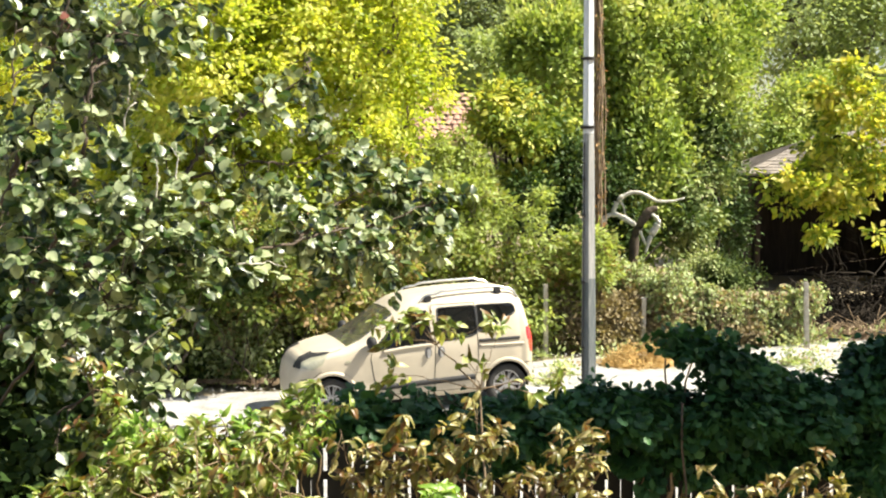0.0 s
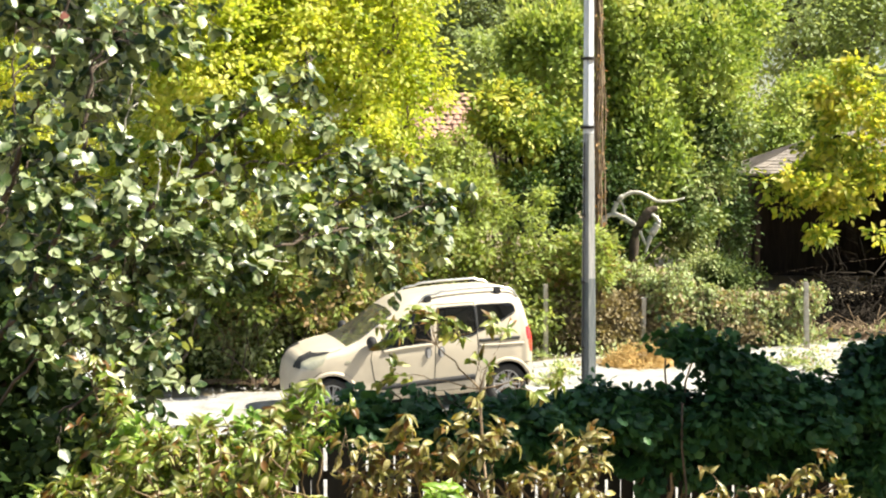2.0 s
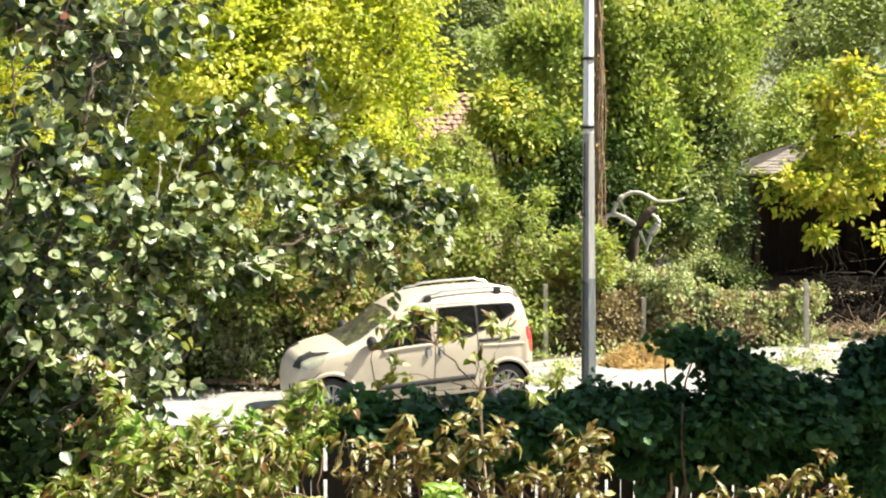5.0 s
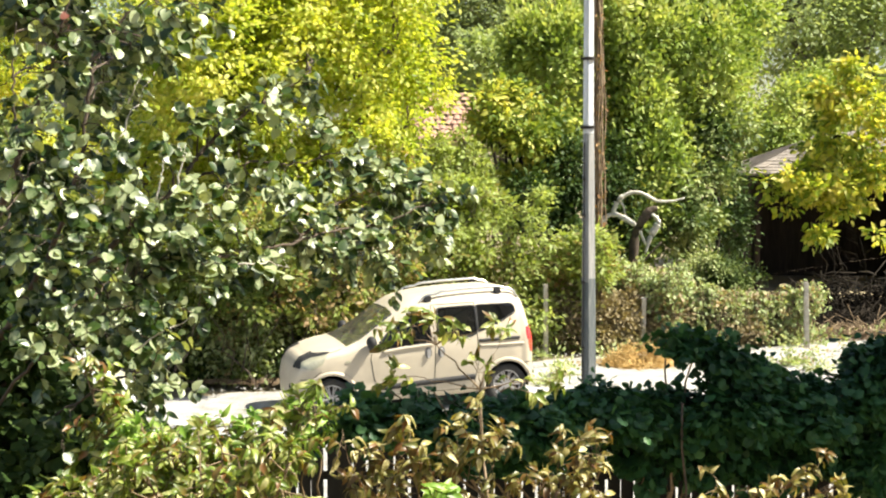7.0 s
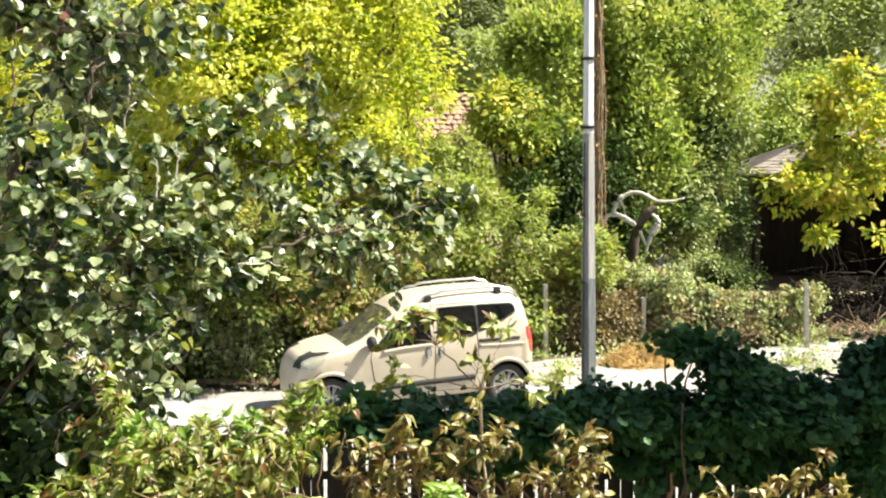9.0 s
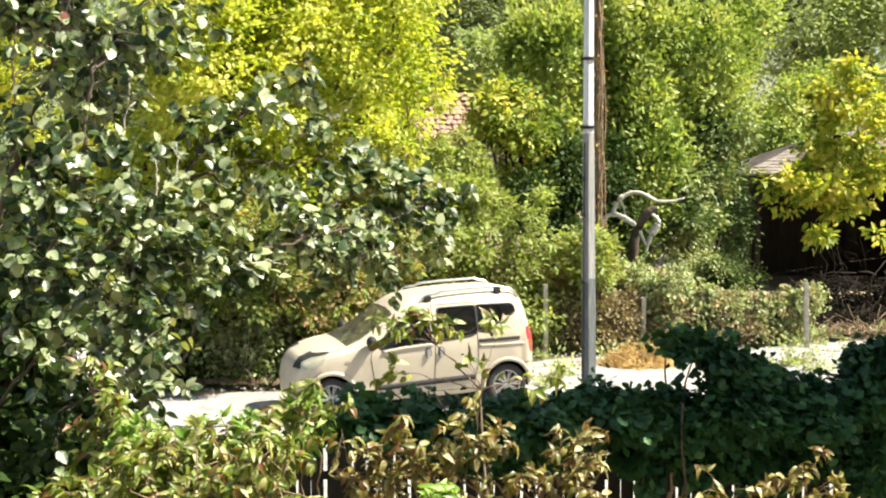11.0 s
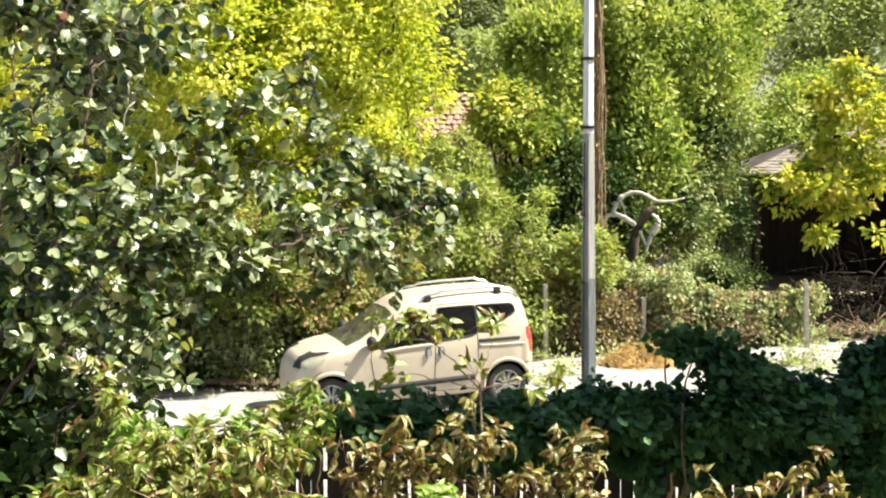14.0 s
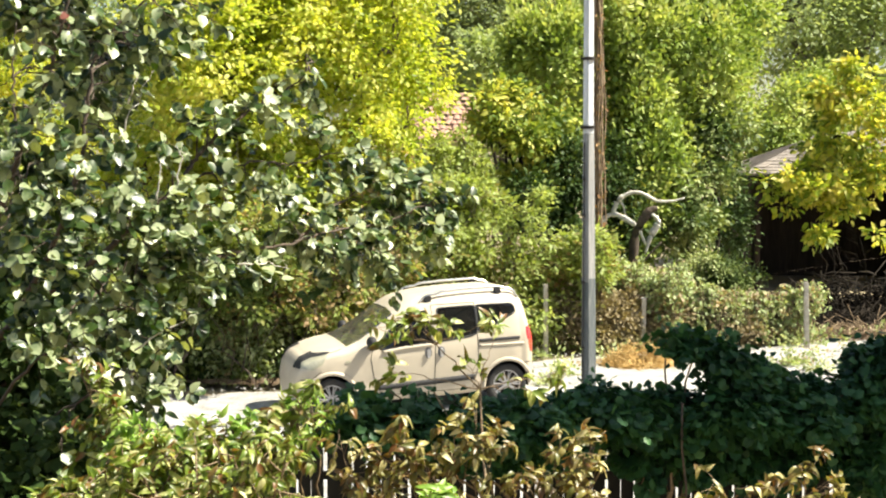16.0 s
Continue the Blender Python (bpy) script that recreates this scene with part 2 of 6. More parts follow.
def leaves(p, along, up, size, shape):
    """Vertices and triangles of many leaves: where each starts, the way it grows, its upper side, its length."""
    tv, tf = shape
    along = unit(along)
    side = unit(np.cross(up, along))
    up = np.cross(along, side)
    s = np.asarray(size)[:, None, None]
    v = p[:, None] + s * (tv[None, :, :1] * along[:, None] + tv[None, :, 1:2] * side[:, None] + tv[None, :, 2:] * up[:, None])
    f = tf[None] + (np.arange(len(p)) * len(tv))[:, None, None]
    return v.reshape(-1, 3), f.reshape(-1, 3)


def joined(chunks):
    vs, fs, n = [], [], 0
    for v, f in chunks:
        vs.append(v), fs.append(f + n)
        n += len(v)
    return np.concatenate(vs), np.concatenate(fs)


def tube(points, radii, sides=5):
    """Vertices and triangles of a tapered, closed limb along points."""
    pts, r = np.asarray(points, float), np.asarray(radii, float)
    t = unit(np.gradient(pts, axis=0))
    ref = np.where(np.abs(t[:, 2:]) > 0.9, np.array([[1.0, 0, 0]]), np.array([[0, 0, 1.0]]))
    a = unit(np.cross(t, ref))
    b = np.cross(t, a)
    ang = np.arange(sides) * 2 * np.pi / sides
    ring = pts[:, None] + r[:, None, None] * (np.cos(ang)[None, :, None] * a[:, None] + np.sin(ang)[None, :, None] * b[:, None])
    v = ring.reshape(-1, 3)
    n, f = len(pts), []
    for i in range(n - 1):
        for k in range(sides):
            q = (i * sides + k, i * sides + (k + 1) % sides, (i + 1) * sides + (k + 1) % sides, (i + 1) * sides + k)
            f += [(q[0], q[2], q[1]), (q[0], q[3], q[2])]
    for k in range(1, sides - 1):
        f += [(0, k, k + 1), ((n - 1) * sides, (n - 1) * sides + k + 1, (n - 1) * sides + k)]
    return v, np.array(f)


def limb(a, b, r0, r1, rng, wobble=0.08, n=6, sag=0.0, sides=5):
    """A crooked limb from a to b."""
    a, b = np.asarray(a, float), np.asarray(b, float)
    s = np.linspace(0, 1, n)[:, None]
    length = np.linalg.norm(b - a)
    w = rng.normal(0, wobble * length / 2, (n, 3)) * np.sin(np.pi * s)
    pts = a + (b - a) * s + w
    pts[:, 2] += sag * length * 4 * (s * (1 - s))[:, 0]
    return tube(pts, np.linspace(r0, r1, n), sides)


def empty(name, x=0, y=0, z=0):
    ob = new(name)
    ob.location = (x, y, z)
    return ob


def box_bm(bm, lo, hi, bevel=0.0):
    """A box with bevelled edges, added to bm."""
    made = bmesh.ops.create_cube(bm, size=1.0, matrix=Matrix.LocRotScale([(a + b) / 2 for a, b in zip(lo, hi)], None, [abs(b - a) for a, b in zip(lo, hi)]))
    if bevel:
        es = list({e for v in made["verts"] for e in v.link_edges})
        bmesh.ops.bevel(bm, geom=es, offset=bevel, segments=2, affect="EDGES")
    return bm


def box(lo, hi, bevel=0.0):
    return box_bm(bmesh.new(), lo, hi, bevel)


def cyl_bm(bm, a, b, r0, r1=None, sides=16):
    a, b = Vector(a), Vector(b)
    m = Matrix.Translation((a + b) / 2) @ (b - a).to_track_quat("Z", "Y").to_matrix().to_4x4()
    bmesh.ops.create_cone(bm, cap_ends=True, segments=sides, radius1=r0, radius2=r0 if r1 is None else r1, depth=(b - a).length, matrix=m)
    return bm


# ---------------------------------------------------------------- plants
def place_leaf(p, along, up, size):
    a = unit(along)
    s = unit(np.cross(up, a))
    u = np.cross(a, s)
    m = Matrix(((a[0], s[0], u[0], p[0]), (a[1], s[1], u[1], p[1]), (a[2], s[2], u[2], p[2]), (0, 0, 0, 1)))
    return m @ Matrix.Diagonal((size, size, size, 1))


def single_leaf(shape, leaf):
    me = tri_mesh("leaf", shape[0], shape[1], True)
    me.materials.append(leaf)
    return me


def clump_points(rng, blobs, count, shell=0.55, lobed=7, loose=0.3):
    """Clump centres in a crown of ellipsoids (x, y, z, rx, ry, rz): most gather in rounded lobes towards its outside, the loose ones fill it."""
    vol = np.array([b[3] * b[4] * b[5] for b in blobs]) ** 0.7
    lobes = max(6, count // lobed)
    pick = rng.choice(len(blobs), lobes, p=vol / vol.sum())
    d = unit(rng.normal(size=(lobes, 3)))
    r = (shell + (1 - shell) * rng.random((lobes, 1)) ** 0.6) * (0.8 + 0.25 * rng.random((lobes, 1)))
    bl = np.array(blobs)[pick]
    lobe, lobe_r = bl[:, :3] + d * r * bl[:, 3:], np.clip(0.42 * bl[:, 3:].min(1), 0.04, 0.85) * (0.7 + 0.6 * rng.random(lobes))
    which = np.arange(count) % lobes
    q = unit(rng.normal(size=(count, 3)) + 0.5 * d[which] + (0, 0, 0.35))
    reach = lobe_r[which, None] * (0.45 + 0.6 * rng.random((count, 1)))
    centres, out = lobe[which] + q * reach * (1.0, 1.0, 0.8), unit(q + 0.3 * d[which])
    n = int(count * loose)
    fill = np.array(blobs)[rng.choice(len(blobs), n, p=vol / vol.sum())]
    e = unit(rng.normal(size=(n, 3)))
    centres[:n], out[:n] = fill[:, :3] + e * (0.25 + 0.7 * rng.random((n, 1)) ** 0.7) * fill[:, 3:], e
    return centres, out


def crown_leaves(rng, centres, outward, per, spread, size, droop=0.35, jitter=0.9, tall=0.7):
    """Where the leaves of the clumps start, the way each grows, its upper side and its length."""
    n = len(centres) * per
    c, o = np.repeat(centres, per, 0), np.repeat(outward, per, 0)
    k = np.repeat(0.6 + 0.8 * rng.random((len(centres), 1)), per, 0)
    off = 0.92 * rng.normal(size=(n, 3)) * (spread, spread, spread * tall) * k
    along = unit(off) + o * 0.6 + rng.normal(size=(n, 3)) * 0.5
    along[:, 2] -= droop
    up = np.array([0.0, 0, 0.35]) + SUNWARD * 0.35 + o * 0.75 + rng.normal(size=(n, 3)) * jitter * 0.42
    return c + off, along, up, size * (0.65 + 0.7 * rng.random(n))


def tree(name, seed, base, blobs, leaf, clumps, per, spread, size, shape=LEAF_LOW, trunk=0.16, stems=1, bark=None, label="", category="tree", shell=0.55, droop=0.35, parts=1, kind="", tall=0.7, singles=0, fine=None):
    """A tree or bush: crooked trunk with limbs to its clumps, and a crown in parts of many leaves."""
    rng = np.random.default_rng(seed)
    thing = empty(name, *base)
    b0 = np.array(base, float)
    rel = [(b[0] - b0[0], b[1] - b0[1], b[2] - b0[2], *b[3:]) for b in blobs]
    centres, out = clump_points(rng, rel, clumps, shell)
    centres[:, 2] = np.maximum(centres[:, 2], 0.12)
    wood = []
    for s in range(stems):
        foot = np.array([rng.normal(0, 0.25), rng.normal(0, 0.2), -0.05]) if stems > 1 else np.array([0, 0, -0.05])
        mean = np.mean([b[:3] for b in rel], 0)
        if stems == 1:
            wood.append(limb(foot, mean, trunk, trunk * 0.5, rng, 0.06, 8, sides=7))
        for bl in rel[s::stems] if stems > 1 else rel:
            hub = np.array(bl[:3])
            at = foot if stems > 1 else foot + (mean - foot) * np.clip(hub[2] / mean[2] * 0.7, 0.25, 0.95)
            wood.append(limb(at, hub, trunk * (1.0 if stems > 1 else 0.6), trunk * 0.3, rng, 0.10, 8, sides=7))
            wood.append(limb(hub, hub + np.array([0, 0, bl[5] * 0.8]), trunk * 0.4, trunk * 0.1, rng, 0.1, 5))
    hubs = np.array([b[:3] for b in rel])
    for c in centres[:: max(1, len(centres) // 140)]:
        h = hubs[np.argmin(((hubs - c) ** 2).sum(1))]
        a = h + (c - h) * 0.1
        a[2] = h[2] * 0.5 + min(h[2], c[2]) * 0.5
        wood.append(limb(a, c, fine or trunk * 0.16, 0.006, rng, 0.10, 5, sag=0.03, sides=4))
    v, f = joined(wood)
    part("trunk", tri_mesh("trunk", v, f, True), bark or M_BARK, thing)
    order = np.argsort(centres[:, 0] + rng.normal(0, 0.2, len(centres)))
    for chunk in np.array_split(order, parts):
        p, along, up, sz = crown_leaves(rng, centres[chunk], out[chunk], per, spread, size, droop, tall=tall)
        own = np.argsort(p[:, 1])[: 2 * (singles // parts) : 2]
        rest = np.setdiff1d(np.arange(len(p)), own)
        v, f = leaves(p[rest], along[rest], up[rest], sz[rest], shape)
        crown = part("crown", tri_mesh("crown", v, f), leaf, thing)
        if singles:
            single = single_leaf(shape, leaf)
            for i in own:
                part("leaf", single, None, crown).matrix_basis = place_leaf(p[i], along[i], up[i], sz[i])
    return tagged(thing, label, category, kind=kind)


# ---------------------------------------------------------------- the car
def car_paint():
    m, t, p = node_material("cream_car_paint")
    dust_sheen = tex_noise(t, 2.2, 5, 0.65)
    t.links.new(ramp(t, dust_sheen, [(0.3, (0.45, 0.395, 0.31)), (0.7, (0.51, 0.45, 0.355))]), p.inputs["Base Color"])
    t.links.new(ramp(t, tex_noise(t, 5, 5, 0.7), [(0.35, (0.40, 0.40, 0.40)), (0.7, (0.58, 0.58, 0.58))]), p.inputs["Roughness"])
    p.inputs["Specular IOR Level"].default_value = 0.3
    p.inputs["Coat Weight"].default_value, p.inputs["Coat Roughness"].default_value = 0.12, 0.12
    return m


def plain(name, color, rough, metal=0.0, grain=0.15, scale=30.0, coat=0.0):
    lo, hi = tuple(c * (1 - grain) for c in color), tuple(min(1.0, c * (1 + grain)) for c in color)
    m, t, p = node_material(name)
    t.links.new(ramp(t, tex_noise(t, scale, 5, 0.65), [(0.3, lo), (0.7, hi)]), p.inputs["Base Color"])
    p.inputs["Roughness"].default_value, p.inputs["Metallic"].default_value, p.inputs["Coat Weight"].default_value = rough, metal, coat
    return m


def glass(name, tint, gloss=0.06, dust_sheen=0.0):
    """Thin glass: lets tinted light through, mirrors more at a slant, and may carry a pale film painted as reflected
    light.
    """
    m, t, p = node_material(name)
    clear, shine, fres, mx = [t.nodes.new("ShaderNode" + k) for k in ("BsdfTransparent", "BsdfGlossy", "Fresnel", "MixShader")]
    t.links.new(ramp(t, tex_noise(t, 3, 4, 0.6), [(0.3, tuple(c * 0.9 for c in tint)), (0.7, tint)]), clear.inputs[0])
    shine.inputs["Roughness"].default_value = 0.03
    fres.inputs["IOR"].default_value = 1.5
    t.links.new(math_node(t, "ADD", fres.outputs[0], gloss), mx.inputs[0])
    t.links.new(clear.outputs[0], mx.inputs[1])
    t.links.new(shine.outputs[0], mx.inputs[2])
    # pale diffuse film imitates sky and trees reflected in the pane
    film, veiled = t.nodes.new("ShaderNodeBsdfDiffuse"), t.nodes.new("ShaderNodeMixShader")
    film.inputs[0].default_value = (0.42, 0.41, 0.36, 1)
    t.links.new(math_node(t, "MULTIPLY", tex_noise(t, 6, 5, 0.7), 2 * dust_sheen), veiled.inputs[0])
    t.links.new(mx.outputs[0], veiled.inputs[1])
    t.links.new(film.outputs[0], veiled.inputs[2])
    t.links.new(veiled.outputs[0], t.nodes["Material Output"].inputs[0])
    return m


M_PAINT = car_paint()
M_TRIM = plain("black_plastic_trim", (0.018, 0.018, 0.019), 0.75)
M_SEAM = plain("dark_panel_gap", (0.03, 0.028, 0.024), 0.7)
M_RUBBER = plain("tyre_rubber", (0.028, 0.027, 0.026), 0.8, grain=0.3)
M_ALLOY = plain("silver_alloy", (0.42, 0.42, 0.43), 0.38, 0.7, grain=0.08)
M_CHROME = plain("satin_silver", (0.66, 0.66, 0.67), 0.28, 0.9, grain=0.05)
M_TAIL = plain("red_lamp_glass", (0.50, 0.015, 0.015), 0.15, coat=0.8)
M_AMBER = plain("orange_red_lamp_glass", (0.46, 0.055, 0.02), 0.18, coat=0.8)
M_LAMP = plain("clear_lamp_glass", (0.40, 0.39, 0.29), 0.15, 0.1, coat=1.0)
M_CUP = plain("grey_handle_cup", (0.11, 0.11, 0.12), 0.5)
M_FABRIC = plain("dark_seat_fabric", (0.025, 0.025, 0.027), 0.9)
M_DASH = plain("brown_grey_dashboard", (0.10, 0.075, 0.06), 0.7)
M_GLASS = glass("tinted_window_glass", (0.07, 0.08, 0.07), 0.016, 0.006)
M_SCREEN = glass("windscreen_glass", (0.80, 0.86, 0.80), 0.20, 0.10)


def curve(x, pts):
    """Smooth interpolation through (x, value) pairs in rising x."""
    xs, ys = np.array(pts).T
    k = np.clip(np.searchsorted(xs, x) - 1, 0, len(xs) - 2)
    m = np.gradient(ys, xs)
    h = xs[k + 1] - xs[k]
    t = np.clip((x - xs[k]) / h, 0, 1)
    return ((1 + 2 * t) * (1 - t) ** 2 * ys[k] + t * (1 - t) ** 2 * h * m[k] + t * t * (3 - 2 * t) * ys[k + 1] + t * t * (t - 1) * h * m[k + 1])


TOP = [(-1.794, 1.00), (-1.777, 1.16), (-1.742, 1.36), (-1.689, 1.53), (-1.583, 1.645), (-1.390, 1.695), (-1.000, 1.712), (-0.600, 1.706), (-0.200, 1.675), (0.100, 1.605), (0.300, 1.495), (0.600, 1.295), (0.850, 1.135), (1.050, 1.055), (1.243, 1.022), (1.415, 0.985), (1.561, 0.935), (1.673, 0.875), (1.742, 0.775), (1.785, 0.66), (1.802, 0.58)]
EDGE_DROP = [(-1.794, 0.10), (-1.566, 0.14), (-1.000, 0.15), (0.000, 0.145), (0.350, 0.14), (0.700, 0.11), (1.050, 0.06), (1.372, 0.06), (1.673, 0.06), (1.802, 0.05)]
WIDE = [(-1.794, 0.66), (-1.777, 0.745), (-1.724, 0.815), (-1.566, 0.845), (-1.200, 0.855), (1.000, 0.855), (1.329, 0.850), (1.501, 0.825), (1.630, 0.765), (1.707, 0.69), (1.759, 0.59), (1.789, 0.46), (1.802, 0.36)]
ROOFW = [(-1.794, 0.55), (-1.724, 0.62), (-1.566, 0.655), (-1.000, 0.665), (0.100, 0.655), (0.500, 0.69), (1.050, 0.765), (1.372, 0.745), (1.561, 0.66), (1.716, 0.52), (1.802, 0.28)]
SILL = [(-1.794, 0.36), (-1.698, 0.30), (-1.478, 0.26), (-1.000, 0.235), (0.800, 0.225), (1.458, 0.235), (1.673, 0.26), (1.802, 0.34)]


def car_section(x, n):
    """The half outline of the body at x, from the middle of the roof down to the sill, n points (y, z)."""
    zt, w, wr, zs = curve(x, TOP), curve(x, WIDE), curve(x, ROOFW), curve(x, SILL)
    ze = zt - curve(x, EDGE_DROP)
    zb = min(0.99, ze - 0.07)
    mid = (zb + zs) / 2
    c = [(0, zt), (wr * 0.55, zt - 0.012), (wr * 0.88, zt - (zt - ze) * 0.42), (wr, ze), (wr + (w - wr) * 0.80, ze + (zb - ze) * 0.72), (w - 0.008, zb - 0.02), (w, mid + 0.10), (w - 0.012, mid - 0.10), (w - 0.03, zs + 0.06), (w - 0.075, zs)]
    c = np.array(c)
    c[:, 1] = np.minimum.accumulate(c[:, 1])
    d = np.concatenate([[0], np.cumsum(np.linalg.norm(np.diff(c, axis=0), axis=1) + 1e-4)])
    s = np.linspace(0, d[-1], n)
    return np.stack([np.array([curve(v, list(zip(d, c[:, 0]))) for v in s]), np.array([curve(v, list(zip(d, c[:, 1]))) for v in s])], 1)


def inside(poly, x, z):
    """Which of the points (x, z) lie in the polygon."""
    hit = np.zeros(x.shape, bool)
    for (x0, z0), (x1, z1) in zip(poly, poly[1:] + poly[:1]):
        cross = (z0 > z) != (z1 > z)
        hit ^= cross & (x < (x1 - x0) * (z - z0) / (z1 - z0 + 1e-12) + x0)
    return hit


def rounded(poly, r=0.05, n=4):
    out = []
    for i, p in enumerate(poly):
        p = np.array(p)
        a, b = np.array(poly[i - 1]) - p, np.array(poly[(i + 1) % len(poly)]) - p
        ra = min(r, np.linalg.norm(a) / 2.2)
        rb = min(r, np.linalg.norm(b) / 2.2)
        a, b = p + a / np.linalg.norm(a) * ra, p + b / np.linalg.norm(b) * rb
        out += [tuple((1 - t) ** 2 * a + 2 * t * (1 - t) * p + t * t * b) for t in np.linspace(0, 1, n)]
    return out


W_DOOR = rounded([(0.53, 0.955), (0.585, 1.03), (0.31, 1.285), (0.05, 1.415), (-0.19, 1.465), (-0.21, 1.015)], 0.05)
W_SLIDE = rounded([(-0.31, 1.02), (-0.34, 1.48), (-0.91, 1.488), (-0.91, 1.09), (-0.80, 1.06)], 0.05)
W_REAR = rounded([(-0.925, 1.11), (-0.925, 1.488), (-1.50, 1.478), (-1.535, 1.36), (-1.240, 1.215)], 0.05)
HEADLIGHT = rounded([(1.31, 0.955), (1.53, 0.915), (1.66, 0.845), (1.69, 0.77), (1.55, 0.745), (1.40, 0.82)], 0.03)
HEAD_MASK = rounded([(1.27, 0.98), (1.55, 0.945), (1.67, 0.885), (1.76, 0.80), (1.75, 0.745), (1.69, 0.755), (1.658, 0.835), (1.53, 0.903), (1.30, 0.95)], 0.012)
AXLES = (1.285, -1.345)
TAIL_RED = rounded([(-1.665, 1.135), (-1.80, 1.135), (-1.803, 0.95), (-1.675, 0.95)], 0.03)
TAIL_AMBER = rounded([(-1.685, 0.945), (-1.803, 0.945), (-1.803, 0.755), (-1.715, 0.755)], 0.03)


def make_car(place):
    car = empty("car")
    xs = np.unique(np.concatenate([np.linspace(-1.794, -1.55, 30), np.linspace(-1.55, 1.3, 170), np.linspace(1.3, 1.802, 60)]))
    n = 130
    half = np.array([np.column_stack([np.full(n, x), car_section(x, n)]) for x in xs])

    def wide_at(x, z):
        """Half width of the side at (x, z)."""
        sec = half[np.argmin(abs(xs - x))]
        return float(np.interp(-z, -sec[:, 2], sec[:, 1]))

    grid = np.concatenate([half[:, ::-1] * (1, -1, 1), half[:, 1:]], 1)     # right sill over the roof to left sill
    rows, cols = grid.shape[:2]
    du, dv = np.gradient(grid, axis=0), np.gradient(grid, axis=1)
    normal = unit(np.cross(du, dv))
    flip = np.sign((normal * (grid - (0, 0, 0.8))).sum(2, keepdims=True))
    normal = normal * np.where(flip == 0, 1, flip)
    mid = (grid[:-1, :-1] + grid[1:, 1:]) / 2
    x, y, z = mid[..., 0], mid[..., 1], mid[..., 2]
    lower = abs(y) > 0.5
    openings = {}
    for side, tag in ((y > 0, "left"), (y < 0, "right")):
        for key, poly in (("door", W_DOOR), ("slide", W_SLIDE), ("rear", W_REAR)):
            openings[key, tag] = side & lower & inside(poly, x, z)
    zt = np.array([curve(v, TOP) for v in mid[:, 0, 0]])[:, None]
    wr = np.array([curve(v, ROOFW) for v in mid[:, 0, 0]])[:, None]
    openings["screen", ""] = (x > 0.31) & (x < 1.03) & (abs(y) < wr - 0.07)
    openings["back", ""] = (x < -1.64) & (x > -1.78) & (z > 1.08) & (z < 1.52) & (abs(y) < 0.55)
    arch = np.zeros(x.shape, bool)
    for wx in AXLES:
        arch |= ((x - wx) ** 2 + (z - 0.315) ** 2 < 0.365 ** 2) & lower
    hole = arch.copy()
    for m in openings.values():
        hole |= m

    def sheet(mask, offset):
        ids = np.arange(rows * cols).reshape(rows, cols)
        q = np.stack([ids[:-1, :-1], ids[1:, :-1], ids[1:, 1:], ids[:-1, 1:]], -1)[mask]
        used, inv = np.unique(q, return_inverse=True)
        v = (grid + normal * offset).reshape(-1, 3)[used]
        q = inv.reshape(-1, 4)
        return tri_mesh("sheet", v, np.concatenate([q[:, [0, 1, 2]], q[:, [0, 2, 3]]]), True)

    body = part("body", sheet(~hole, 0.0), M_PAINT, car, "cream painted body shell")
    for end in (0, -1):                                   # nose and tail panels
        bm = bmesh.new()
        bm.faces.new([bm.verts.new(p) for p in grid[end]])
        part("end_panel", bm, M_PAINT, car)
    part("floor_pan", box((-1.68, -0.70, 0.20), (1.66, 0.70, 0.27), 0.02), M_TRIM, car)
    for (key, tag), m in openings.items():
        label = {"screen": "clear windscreen", "back": "dark rear window"}.get(key, "dark tinted side window")
        part("windscreen" if key == "screen" else "rear_window" if key == "back" else "window_pane", sheet(m, -0.006), M_SCREEN if key in ("screen",) else M_GLASS, car, label)

    def line(name, pts, r, material, sgn=1, closed=False, out=0.0, parent=None, sides=6):
        dense = []
        pts = list(pts) + ([pts[0]] if closed else [])
        for (x0, z0), (x1, z1) in zip(pts, pts[1:]):
            k = max(2, int(math.hypot(x1 - x0, z1 - z0) / 0.03))
            dense += [(x0 + (x1 - x0) * i / k, z0 + (z1 - z0) * i / k) for i in range(k)]
        dense.append(pts[-1])
        p3 = [(a, sgn * (wide_at(a, b) + out), b) for a, b in dense]
        v, f = tube(p3, [r] * len(p3), sides)
        return part(name, tri_mesh(name, v, f, True), material, parent or car)

    for sgn in (1, -1):
        for poly in (W_DOOR, W_SLIDE, W_REAR):
            line("window_seal", poly, 0.014, M_TRIM, sgn, True, -0.002)
        line("door_seam", [(0.66, 1.05), (0.70, 0.85), (0.66, 0.55), (0.56, 0.31), (-0.23, 0.30), (-0.26, 0.95), (-0.26, 1.52)], 0.005, M_SEAM, sgn)
        line("door_seam", [(-0.26, 1.53), (-0.91, 1.53), (-0.91, 0.66), (-0.84, 0.38), (-0.80, 0.30), (-0.23, 0.30)], 0.005, M_SEAM, sgn)
        line("window_ledge", [(0.52, 0.932), (0.2, 0.965), (-0.22, 0.985)], 0.026, M_PAINT, sgn, out=0.004)
        line("side_crease", [(-0.93, 0.915), (-1.25, 0.905), (-1.62, 0.90)], 0.020, M_PAINT, sgn, out=-0.002)
        line("rub_strip", [(0.60, 0.42), (-0.85, 0.465)], 0.046, M_TRIM, sgn, out=-0.014)
        line("slide_rail", [(-0.93, 0.985), (-1.56, 0.985)], 0.026, M_TRIM, sgn, out=-0.004)
        line("bumper_seam", [(1.42, 0.72), (1.54, 0.62), (1.70, 0.60)], 0.005, M_SEAM, sgn)
